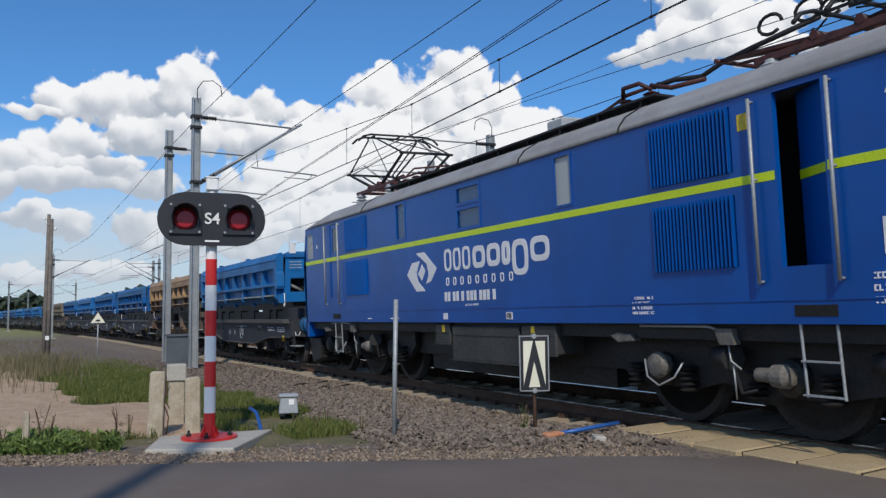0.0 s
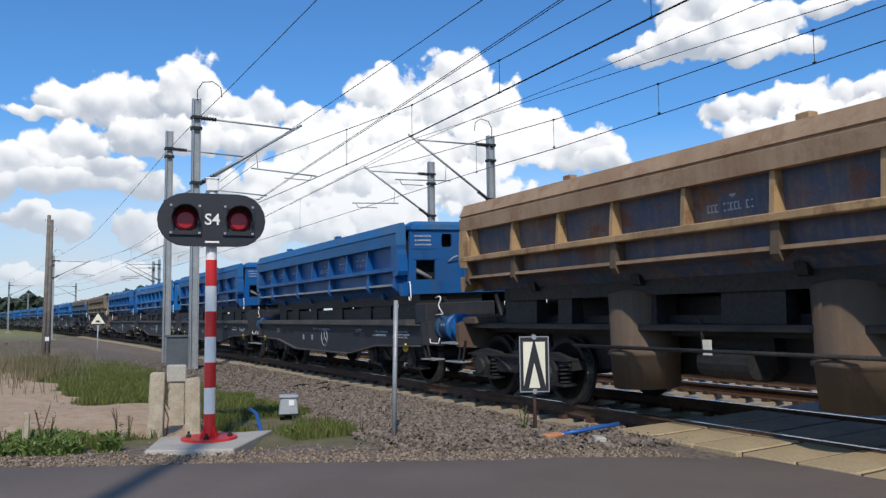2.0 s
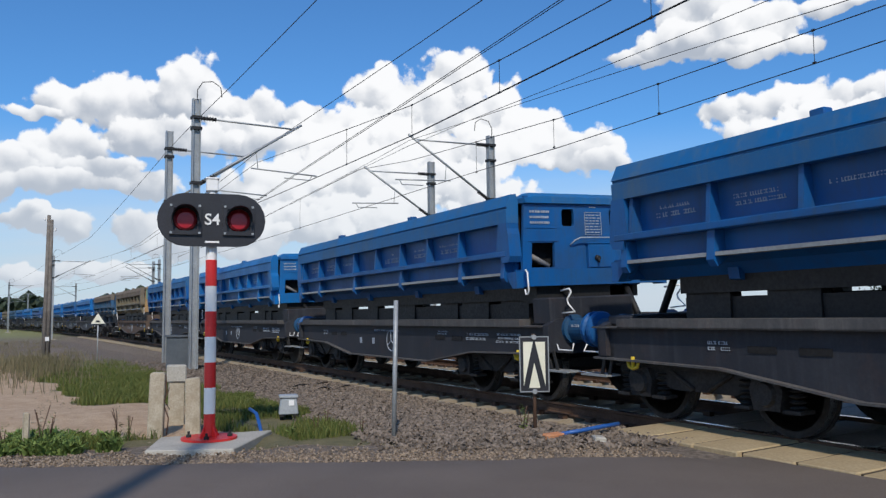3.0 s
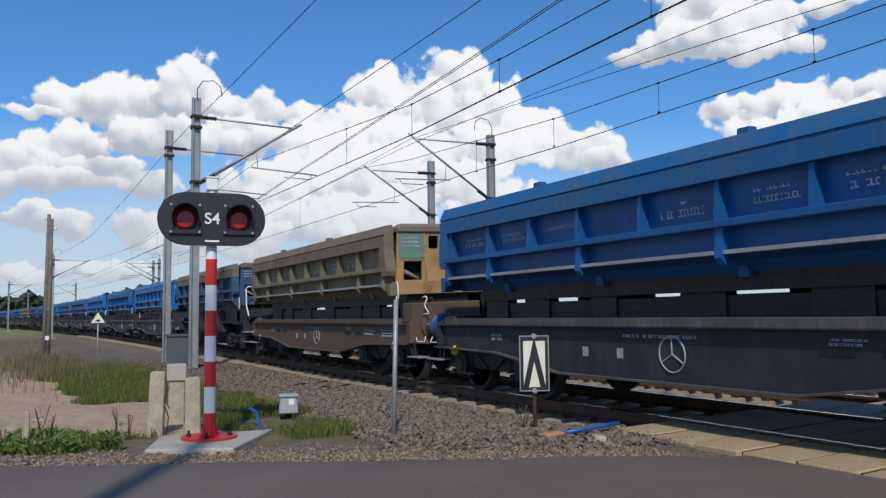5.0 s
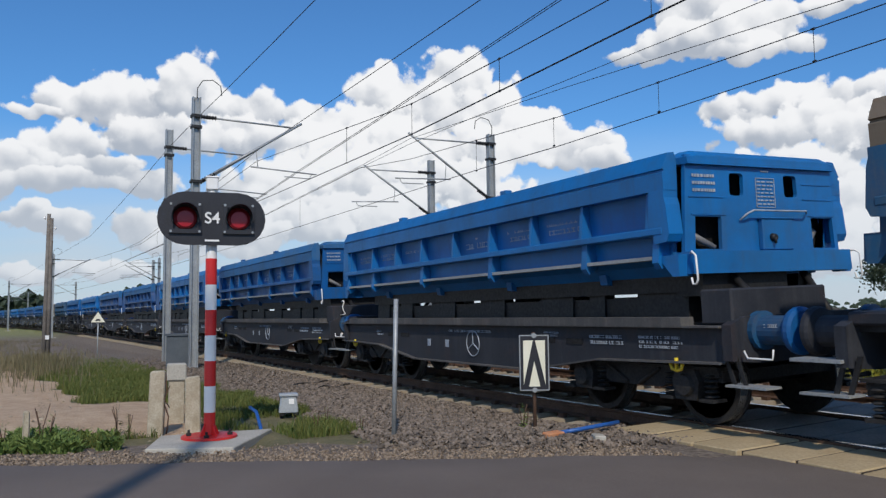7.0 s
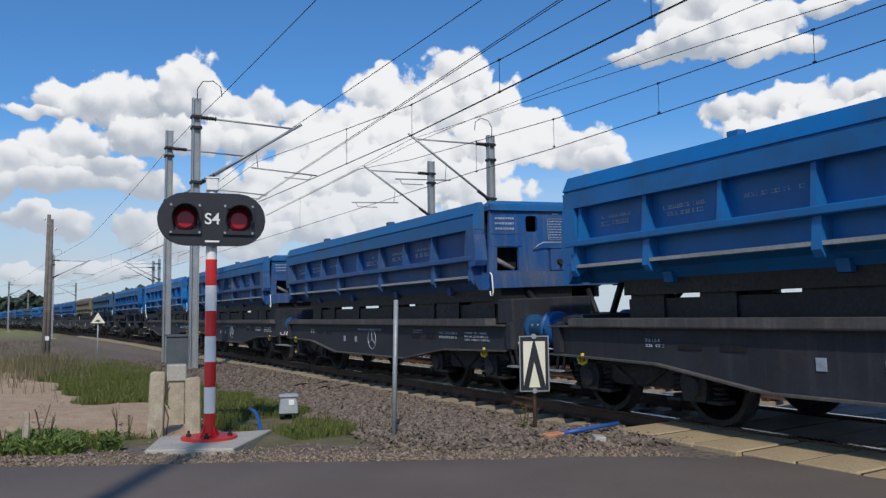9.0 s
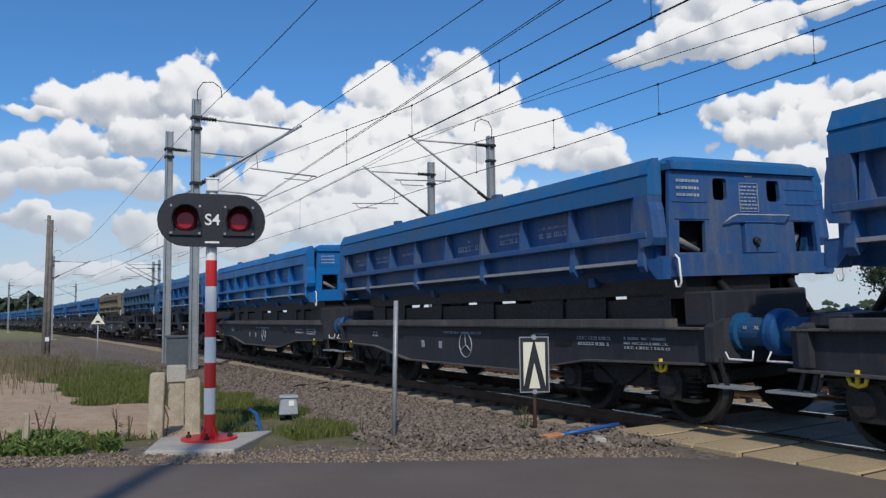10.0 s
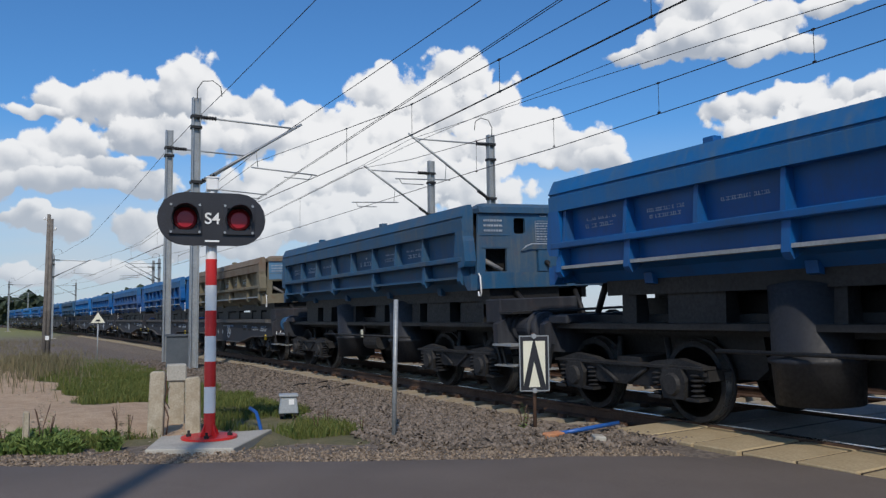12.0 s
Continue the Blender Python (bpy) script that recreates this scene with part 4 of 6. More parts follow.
            for x in (4.75, -4.75):
                bm = B()
                bent(bm, [(x - .09, s * 1.26, .70), (x - .07, s * 1.26, .64), (x, s * 1.26, .62), (x + .07, s * 1.26, .64), (x + .09, s * 1.26, .70)], .02)
                rod(bm, (x, s * 1.26, .62), (x, s * 1.26, .76), .022)
                part("tow_hook", bm, yellow_paint, sill, "yellow towing hook")
            # slots are flat black plates, their inner shade put on as colour
            for x in (2.9, -2.9, -2.3, 2.3):
                bm = B()
                box(bm, (x - .17, y - .003, .86), (x + .17, y + .002, .93))
                part("slot", bm, shade_black, sill)
    else:
        for s in (-1, 1):
            bm = B()
            y0, y1 = sorted((s * .74, s * .80))
            box(bm, (-5.42, y0, .98), (5.42, y1, 1.22))
            part("side_sill", bm, steel_dark, root)
            for x in (1.56, -1.35):
                bm = B()
                lathe(bm, [(.38, .30), (.36, .40), (.74, .42), (.76, .45), (.80, .45), (.82, .41), (1.5, .41), (1.55, .2), (1.66, .2)], (x, s * .80, 0), "z", 28)
                for f in bm.faces:
                    f.smooth = abs(f.normal.z) < .5 or len(f.verts) == 4
                part("tipping_cylinder", bm, RECESS_DUST if seed == 2 else cylinder_mat, root, "dusty upright tipping cylinder")
            bm = B()
            rod(bm, (-2.2, s * 1.24, .86), (2.4, s * 1.24, .86), .022)
            rod(bm, (-.1, s * 1.1, .86), (-.1, s * 1.1, 1.2), .02)
            lathe(bm, [(-.35, .16), (.35, .16)], (.15, s * .95, .72), "x", 14)
            part("brake_gear", bm, steel_bogie, root)
            bm = B()
            box(bm, (.05, s * 1.25 - .004, .82), (.17, s * 1.25 + .004, .98))
            part("label_plate", bm, sign_cream, root, "small pale label plate")
    if kind == "B":
        # dark boxes added to close the view through the shaded underside
        bm = B()
        box(bm, (-4.1, -.3, 1.13), (4.5, .3, 1.56))
        part("centre_girder", bm, steel_dark, root)
        for x in (-2.45, .1, 2.75):
            bm = B()
            prism(bm, [(x - .3, 1.13), (x + .3, 1.13), (x + .36, .62), (x + .2, .5), (x - .2, .5), (x - .36, .62)], -.62, .62, "y")
            part("brake_reservoir", bm, steel_dark, root)
        bm = B()
        box(bm, (5.36, -1.20, 1.26), (5.72, 1.20, 1.295))
        part("platform", bm, steel_bogie, root)
    if kind == "B" and seed in (16, 17):
        bm = B()
        hoop = [(5.72, -1.16, 1.20), (5.66, -1.18, 1.42), (5.54, -1.19, 1.62), (5.52, -1.19, 2.16), (5.52, -1.13, 2.22)]
        bent(bm, hoop + [(x, -y, z) for x, y, z in hoop[::-1]], .02)
        part("platform_rail", bm, white_paint, root, "white bent guard rail round the end platform")
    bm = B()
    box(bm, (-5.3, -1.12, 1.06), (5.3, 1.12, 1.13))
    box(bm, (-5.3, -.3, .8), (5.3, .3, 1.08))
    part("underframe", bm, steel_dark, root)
    for e in (-1, 1):
        bm = B()
        lo, hi = sorted((e * 5.32, e * 5.44))
        prism(bm, [(-1.3, .76), (-1.3, 1.12), (-1.1, 1.2), (1.1, 1.2), (1.3, 1.12), (1.3, .76), (.9, .72), (-.9, .72)], lo, hi, "x")
        part("headstock", bm, frame_mat, root)
        bm = B()
        lo, hi = sorted((e * 4.95, e * 5.38))
        box(bm, (lo, -1.2, 1.12), (hi, .25, 1.49 if e > 0 else 1.24))
        part("end_locker", bm, frame_mat, root, bevel=.02)
        for s in (-1, 1):
            bm = B()
            rod(bm, (e * 5.3, s * .45, 1.12), (e * 4.82, s * .6, 1.67), .045)
            part("prop", bm, steel_dark, root)
            bm = B()
            lathe(bm, [(e * 5.42, .2), (e * 5.5, .2), (e * 5.51, .15), (e * 5.85, .15), (e * 5.86, .12)], (0, s * .875, 1.05), "x", 18)
            worn = kind == "B" and seed != 2
            bf = part("buffer", bm, frame_mat if worn or seed == 14 else BUFFER, root)
            bm = B()
            lathe(bm, [(e * 5.84, .12), (e * 5.87, .22), (e * 5.90, .235), (e * 5.945, .235), (e * 5.965, .20), (e * 5.972, .1)], (0, s * .875, 1.05), "x", 24)
            part("buffer_head", bm, frame_mat if worn else BLUE, bf, "round painted buffer head")
            if kind == "A":
                bm = B()
                bars(bm, min(e * 5.58, e * 5.78), max(e * 5.58, e * 5.78), 1.07, 1.13, 1, 3, s * (.875 + .148), rng)
                part("marking", bm, mark_mat, bf)
            bm = B()
            box(bm, (e * 5.58 - .25, s * 1.2 - .11, .50), (e * 5.58 + .25, s * 1.2 + .11, .522))
            st = part("step", bm, steel_grey, root)
            bm = B()
            for x in (5.38, 5.52):
                prism(bm, [(e * (x - .025), .51), (e * (x + .025), .51), (e * (x - .10), .86), (e * (x - .15), .86)], s * 1.22 - .01, s * 1.22 + .01, "y")
            part("step_bracket", bm, steel_dark, st)
            if kind == "B":
                bm = B()
                box(bm, (e * 5.62 - .26, s * 1.24 - .11, .80), (e * 5.62 + .26, s * 1.24 + .11, .83))
                part("step", bm, steel_grey, root)
                continue
            bm = B()
            bent(bm, [(e * 5.5, s * 1.20, .86), (e * 5.56, s * 1.22, .79), (e * 5.86, s * 1.22, .79), (e * 5.84, s * 1.18, .88)], .010)
            part("handrail", bm, white_paint, root, "white bent handrail")
            if seed not in (12, 14) or e < 0:
                continue
            bm = B()
            bent(bm, [(e * 5.30, s * .95, 1.58), (e * 5.56, s * 1.0, 1.60), (e * 5.60, s * 1.0, 1.56), (e * 5.50, s * 1.0, 1.46), (e * 5.52, s * 1.0, 1.40), (e * 5.66, s * 1.0, 1.29), (e * 5.36, s * 1.0, 1.27)], .013)
            part("handrail", bm, white_paint, root, "white bent handrail")
        bm = B()
        rod(bm, (e * 5.4, 0, 1.0), (e * 5.8, 0, 1.0), .05)
        bent(bm, [(e * 5.45, .3, .9), (e * 5.6, .32, .5), (e * 5.85, .2, .55)], .03)
        bent(bm, [(e * 5.6, 0, 1.0), (e * 5.8, 0, .75), (e * 5.95, 0, .9)], .03)
        part("coupler", bm, steel_bogie, root)
    for ob in root.children:  # the frame's ends sit a little ahead of the tub's
        if ob.name.split(".")[0] in ("headstock", "end_locker", "prop", "buffer", "step", "handrail", "coupler", "platform"):
            ob.location.x += .14
    wm = WAGON_WHEEL
    bogie(root, 3.86, wm, steel_bogie)
    bogie(root, -3.86, wm, steel_bogie)
    return root


WAGON_WHEEL = wheel_mesh(0.46, steel_bogie)
FLANGE = paint("dust covered ledge paint", (0.068, 0.068, 0.070), (0.16, 0.152, 0.145), 0.7, 0.1, 0.75)
RECESS_DUST = paint("dust caked cylinder steel", (0.10, 0.075, 0.055), (0.2, 0.14, 0.09), 0.5, 0.2, 0.8)
RECESS = paint("worn side panel paint", (0.05, 0.085, 0.15), (0.33, 0.21, 0.11), 0.55, 0.75, 0.6)
BUFFER = paint("faded teal blue buffer paint", (0.01, 0.085, 0.20), (0.05, 0.06, 0.07), 0.5, 0.1, 0.5)
BLUE = paint("wagon cobalt paint", (0.004, 0.100, 0.32), (0.05, 0.075, 0.105), 0.42, 0.0, 0.38)
BLUE_BRIGHT = paint("wagon bright blue paint", (0.006, 0.150, 0.43), (0.06, 0.10, 0.14), 0.35, 0.0, 0.38)
BLUE_DUSTY = paint("dusty wagon blue paint", (0.008, 0.085, 0.27), (0.19, 0.19, 0.17), 0.45, 0.1, 0.5)
BLUE_GREY = paint("greyed wagon blue paint", (0.014, 0.088, 0.19), (0.16, 0.16, 0.13), 0.4, 0.12, 0.55)
YELLOW = paint("old yellow ochre wagon paint", (0.50, 0.325, 0.16), (0.17, 0.125, 0.085), 0.6, 0.6, 0.6)
OLIVE = paint("olive brown dirty wagon paint", (0.20, 0.18, 0.125), (0.11, 0.095, 0.07), 0.6, 0.4, 0.65)
ORANGE = paint("faded ochre end paint", (0.43, 0.275, 0.125), (0.25, 0.17, 0.11), 0.55, 0.35, 0.6)
RIM_BLUE = paint("blue rim dusted with ore", (0.006, 0.125, 0.34), (0.13, 0.17, 0.18), 0.42, 0.0, 0.5)
RIM_DULL = paint("dull brown crusted rim", (0.20, 0.165, 0.125), (0.15, 0.11, 0.08), 0.5, 0.3, 0.8)
RIM_TAN = paint("rim crusted with dust", (0.40, 0.28, 0.18), (0.26, 0.15, 0.09), 0.6, 0.35, 0.8)
FRAME = paint("grey black frame paint", (0.021, 0.024, 0.032), (0.072, 0.076, 0.088), 0.5, 0.08, 0.6)
FRAME_RUST = paint("rust brown frame paint", (0.10, 0.075, 0.06), (0.16, 0.11, 0.08), 0.6, 0.5, 0.75)
TEAL = paint("teal patch paint", (0.15, 0.27, 0.21), (0.2, 0.18, 0.14), 0.4, 0.0, 0.6)
PALE_BLUE = paint("pale blue patch paint", (0.10, 0.25, 0.42), (0.2, 0.18, 0.14), 0.25, 0.0, 0.5)

SCHEMES = {
    "bright": ("A", BLUE_BRIGHT, BLUE_BRIGHT, FRAME, BLUE_BRIGHT, "bright blue side-tipping wagon on a dark grey fish-bellied frame", None, 11),
    "blue": ("A", BLUE, BLUE, FRAME, RIM_BLUE, "cobalt blue side-tipping wagon on a dark grey fish-bellied frame", None, 12),
    "dusty": ("A", BLUE_DUSTY, BLUE_DUSTY, FRAME, RIM_BLUE, "dust-stained blue side-tipping wagon on a grimy fish-bellied frame", None, 13),
    "brown": ("A", OLIVE, ORANGE, FRAME_RUST, RIM_DULL, "dirty olive brown tipping wagon with an ochre end and rusty frame", TEAL, 14),
    "yellow": ("B", YELLOW, YELLOW, FRAME_RUST, RIM_TAN, "old ochre yellow tipping wagon with rust stains and open bogies", PALE_BLUE, 2),
    "grey": ("B", BLUE_GREY, BLUE_GREY, FRAME, RIM_DULL, "greyed blue tipping wagon with dusty rim and open bogies", None, 16),
    "blue_b": ("B", BLUE, BLUE, FRAME, RIM_BLUE, "cobalt blue tipping wagon with tipping cylinders and open bogies", None, 17),
    "dusty_b": ("B", BLUE_GREY, BLUE_GREY, FRAME, BLUE_GREY, "dusty dull blue tipping wagon with open bogies", None, 18),
    "olive_b": ("A", OLIVE, OLIVE, FRAME, RIM_DULL, "olive grey tipping wagon with a repainted pale blue end panel", PALE_BLUE, 15),
}
ORDER = ["bright", "yellow", "blue", "blue", "bright", "blue", "brown", "grey", "bright", "blue", "bright", "dusty", "dusty", "bright",
         "blue_b", "dusty_b", "olive_b", "blue", "dusty", "blue", "bright", "dusty_b", "blue", "dusty", "blue", "bright", "dusty", "blue"]
FIRST_FRONT, PITCH_LENGTH = -21.23, 11.952
COUPLING = {1: .19, 2: .04, 3: .01, 6: -.10, 7: -.155, 8: -.25, 10: -.10, 11: -.13, 12: -.085, 14: -.01, 15: -.07}  # slack of each wagon
TRAIN = []
_made = {}
for k, key in enumerate(ORDER):
    s0 = FIRST_FRONT - k * PITCH_LENGTH - 4.96 + COUPLING.get(k, -.08 if k > 3 else 0)
    if key in _made:
        w = copy_thing(_made[key], line_pose(s0))
        TRAIN.append((w, s0))
        for o in w.children_recursive:
            if o.name.startswith("wheelset"):
                WHEELS.append((o, tuple(o.matrix_basis.translation), 0.46))
    else:
        w = _made[key] = wagon(*SCHEMES[key])
        w.matrix_basis = line_pose(s0)
        TRAIN.append((w, s0))


def glyph(bm, x0, x1, z0, z1, t, y):
    """A plain rounded ring in place of a letter of the trade mark."""
    n = 20
    rows = []
    for k in range(n):
        a = 2 * math.pi * k / n
        c, s_ = math.cos(a), math.sin(a)
        c, s_ = math.copysign(abs(c) ** .6, c), math.copysign(abs(s_) ** .6, s_)
        row = []
        for yy in (y - .004, y + .004):
            for m in (0, t):
                row.append(bm.verts.new(((x0 + x1) / 2 + c * ((x1 - x0) / 2 - m), yy, (z0 + z1) / 2 + s_ * ((z1 - z0) / 2 - m))))
        rows.append(row)
    for k in range(n):
        a, b = rows[k], rows[(k + 1) % n]
        for i, j in ((0, 1), (1, 3), (3, 2), (2, 0)):
            bm.faces.new((a[i], b[i], b[j], a[j]))


def pantograph(root, x, raised, drop=0.0):
    """A diamond current collector on four insulators, its two knees before and behind."""
    for dx in (-1, 1):
        for y in (-.55, .55):
            bm = B()
            lathe(bm, [(3.70, .07)] + [p for j in range(4) for p in ((3.73 + j * .075, .075), (3.75 + j * .075, .13), (3.785 + j * .075, .075))] + [(4.04, .07)], (x + dx * .8, y, 0), "z", 12)
            part("insulator", bm, box_grey, root, "grey ribbed insulator").location.z = -drop
    for y in (-.55, .55):
        bm = B()
        box(bm, (x - 1.0, y - .04, 4.03), (x + 1.0, y + .04, 4.10))
        part("base_beam", bm, maroon, root).location.z = -drop
    for dx in (-.8, -.25, .25, .8):
        bm = B()
        box(bm, (x + dx - .04, -.51, 4.035), (x + dx + .04, .51, 4.095))
        part("cross_beam", bm, maroon, root).location.z = -drop
    top, knee = (5.24, 4.60) if raised else (4.34, 4.22)
    for e in (-1, 1):
        kx = x + e * 1.5
        bm = B()
        for y in (-.5, .5):
            rod(bm, (x + e * .25, y, 4.12), (kx, y * 1.1, knee), .038, .028)
            rod(bm, (x + e * .25, y * .6, 4.12), (kx, y * .5, knee), .02)
        rod(bm, (kx, -.62, knee), (kx, .62, knee), .028)
        part("lower_arm", bm, maroon if not raised else steel_dark, root).location.z = -drop
        bm = B()
        for y in (-.5, .5):
            rod(bm, (kx, y * 1.1, knee), (x + e * .16, y * 1.2, top - .06), .018)
        rod(bm, (kx, -.5, knee), (x + e * .16, .5, top - .06), .011)
        rod(bm, (kx, .5, knee), (x + e * .16, -.5, top - .06), .011)
        part("upper_arm", bm, steel_dark, root).location.z = -drop
    for y in (-.3, .3):
        for e in (-1, 1):
            bm = B()
            rod(bm, (x + e * .2, y, 4.16), (x + e * .95, y, 4.2), .045)
            part("raising_spring", bm, maroon, root).location.z = -drop
    for e in (-1, 1):
        bm = B()
        rod(bm, (x + e * .25, -.6, 4.13), (x + e * .25, .6, 4.13), .05)
        part("arm_shaft", bm, maroon, root).location.z = -drop
    bm = B()
    for dx in (-.18, .18):
        bent(bm, [(x + dx, -.98, top - .16), (x + dx, -.86, top - .05), (x + dx, -.68, top), (x + dx, .68, top), (x + dx, .86, top - .05), (x + dx, .98, top - .16)], .024)
    for y in (-.6, 0, .6):
        rod(bm, (x - .2, y, top - .03), (x + .2, y, top - .03), .018)
    part("collector_head", bm, steel_dark, root).location.z = -drop


def locomotive():
    root = thing("locomotive", Matrix(), "cobalt blue electric locomotive with lime stripe and grey roof", "locomotive")
    N = 16.9
    doors = [(2.28, 2.80), (14.11, 14.62)]
    louv = [(3.25, 4.37, 2.62, 3.27), (3.25, 4.37, 1.70, 2.40), (12.48, 13.61, 2.62, 3.27), (12.48, 13.61, 1.70, 2.40)]
    tall = [(5.80, 6.18, 2.64, 3.28), (10.70, 11.05, 2.64, 3.28)]
    grill = [(8.08, 8.80, 2.60, 2.92), (8.08, 8.80, 2.99, 3.26)]
    cabs = [(.68, 1.14, 2.62, 3.18), (N - 1.14, N - .68, 2.62, 3.18)]
    for s in (-1, 1):
        bm = B()
        c0, c1 = sorted((s * 1.44, s * 1.5))
        op = louv + tall + grill + cabs + [(doors[0][0], doors[0][1], 1.67, 3.28), (doors[1][0], doors[1][1], 1.67, 3.28)]
        holed(bm, .62, N - .62, 1.15, 3.34, op, c0, c1, "y")
        wall = part("side_wall", bm, loco_blue, root)
        for a, b, c, d in louv:
            bm = B()
            n = 22
            w = (b - a) / n
            for i in range(n):
                x = a + i * w
                prism(bm, [(x, s * 1.49), (x + w * .3, s * 1.535), (x + w * .5, s * 1.535), (x + w * .55, s * 1.46)], c, d, "z")
            box(bm, (a, s * 1.45 - .005, c), (b, s * 1.45 + .005, d))
            lo = part("louvre", bm, loco_blue, wall)
        for a, b, c, d in tall:
            bm = B()
            box(bm, (a, s * 1.475 - .006, c), (b, s * 1.475 + .006, d))
            part("window", bm, glass_pale if a > 9 else glass_blue, wall, "tall window")
            bm = B()
            holed(bm, a - .02, b + .02, c - .02, d + .02, [(a + .012, b - .012, c + .012, d - .012)], s * 1.5 - .01, s * 1.5 + .01, "y")
            part("window_frame", bm, loco_blue, wall)
        for a, b, c, d in grill:
            bm = B()
            box(bm, (a, s * 1.475 - .006, c), (b, s * 1.475 + .006, d))
            part("window", bm, glass_blue, wall, "dark dusty engine-room window")
            bm = B()
            holed(bm, a - .02, b + .02, c - .02, d + .02, [(a + .025, b - .025, c + .025, d - .025)], s * 1.5 - .01, s * 1.5 + .008, "y")
            part("window_frame", bm, loco_blue, wall)
        for a, b, c, d in cabs:
            bm = B()
            box(bm, (a, s * 1.475 - .006, c), (b, s * 1.475 + .006, d))
            part("cab_window", bm, glass_mid, wall)
        # stripe, cut at the open door
        cuts = [(.62, doors[1][0] - .02), (doors[1][1] + .02, N - .62)] if s < 0 else [(.62, N - .62)]
        for a, b in cuts:
            bm = B()
            box(bm, (a, s * 1.5 - .004, 2.475), (b, s * 1.5 + .004, 2.56))
            part("stripe", bm, loco_green, wall, "lime green stripe")
        bm = B()
        box(bm, (.62, s * 1.5 - .008, 1.36), (N - .62, s * 1.5 + .008, 1.375))
        part("seam", bm, loco_blue, wall)
        # doors
        for i, (a, b) in enumerate(doors):
            bm = B()
            shut = i == 0 or s > 0
            if shut:
                holed(bm, a, b, 1.67, 3.28, [(a + .12, b - .12, 2.68, 3.18)], s * 1.47 - .015, s * 1.47 + .015, "y")
                dr = part("door", bm, loco_blue, wall)
                bm = B()
                box(bm, (a + .12, s * 1.47 - .005, 2.68), (b - .12, s * 1.47 + .005, 3.18))
                part("window", bm, glass_dark, dr)
            else:
                prism(bm, [(b, -1.46), (b, -1.43), (b - .46, -1.20), (b - .46, -1.23)], 1.67, 3.28, "z")
                dr = part("door", bm, loco_blue, wall, "open door swung inwards")
                bm = B()
                prism(bm, [(b, -1.466), (b, -1.43), (b - .465, -1.20), (b - .465, -1.236)], 2.475, 2.56, "z")
                part("stripe", bm, loco_green, dr)
            for x in (a - .22, b + .1):
                bm = B()
                rod(bm, (x, s * 1.56, 1.52), (x, s * 1.56, 3.27), .018)
                for z in (1.54, 2.5, 3.24):
                    rod(bm, (x, s * 1.49, z), (x, s * 1.56, z), .014)
                part("handrail", bm, steel_grey, wall, "grey steel handrail")
            bm = B()
            for x in (a + .12, b - .02):
                rod(bm, (x, s * 1.47, 1.15), (x + .03, s * 1.47, .5), .014, seg=6)
            for z in (.52, .82):
                box(bm, (a + .12, s * 1.47 - .03, z - .006), (b + .01, s * 1.47 + .01, z + .010))
            part("ladder", bm, steel_grey, root)
            # flat black plate on the wall for the shaded foot recess
            bm = B()
            box(bm, (a + .1, s * 1.5 - .006, 1.22), (b + .02, s * 1.5 + .003, 1.32))
            part("foothole", bm, shade_black, wall)
        # trade mark and unreadable writing as plain shapes
        y = s * 1.502
        bm = B()
        prism(bm, [(5.92, 1.98), (6.14, 2.18), (6.44, 2.2), (6.3, 2.0), (6.34, 1.86), (6.62, 1.68), (6.28, 1.68)], y - .004, y + .004, "y")
        prism(bm, [(6.30, 2.34), (6.62, 2.34), (7.06, 2.04), (6.84, 1.84), (6.66, 1.80), (6.76, 1.96), (6.7, 2.14)], y - .004, y + .004, "y")
        prism(bm, [(6.36, 1.98), (6.52, 2.14), (6.64, 2.02), (6.50, 1.86)], y - .004, y + .004, "y")
        part("emblem", bm, mark_loco, wall, "white leaf-shaped emblem").location.x = .27
        for x0, w in ((7.38, .24), (7.68, .24), (7.98, .24)):
            bm = B()
            glyph(bm, x0, x0 + w, 1.97, 2.33, .05, y)
            part("lettering", bm, mark_loco, wall).location.x = .22
        for x0, w, lowz in ((8.30, .36, 0), (8.72, .36, 0), (9.13, .22, 0), (9.40, .40, -.16), (9.86, .44, 0)):
            bm = B()
            glyph(bm, x0, x0 + w, 1.97 + lowz, 2.31, .085, y)
            part("lettering", bm, mark_loco, wall).location.x = .22
        for i in range(9):
            bm = B()
            glyph(bm, 7.42 + i * .235, 7.42 + i * .235 + .10, 1.74, 1.87, .02, y)
            part("small_lettering", bm, mark_loco, wall).location.x = .22
        mark_row = B()
        x = 7.35
        for count in (2, 2, 1, 3, 3, 1):
            for _ in range(count):
                box(mark_row, (x, y - .004, 1.49), (x + .075, y + .004, 1.64))
                x += .108
            x += .06
        bars(mark_row, 8.0, 8.45, 1.40, 1.45, 1, 4, y, random.Random(3))
        part("number_bars", mark_row, mark_loco, wall, "white number painted as bars").location.x = .22
        bm = B()
        bars(bm, 12.05, 12.4, 1.24, 1.46, 4, 3, y, random.Random(4))
        bars(bm, 14.95, 15.4, 1.30, 1.6, 3, 3, y, random.Random(5))
        bars(bm, 4.3, 4.6, 1.2, 1.24, 1, 3, y, random.Random(6))
        bars(bm, 5.4, 5.8, 1.2, 1.24, 1, 3, y, random.Random(7))
        part("marking", bm, mark_loco, wall)
        for x, z, w, h, mt in ((7.5, 1.2, .14, .1, mark_loco), (9.4, 1.2, .16, .1, mark_loco), (13.7, 3.0, .12, .16, yellow_paint), (15.1, 1.72, .5, .3, mark_loco)):
            bm = B()
            box(bm, (x, y - .005, z), (x + w, y + .005, z + h))
            part("plate", bm, mt, wall)
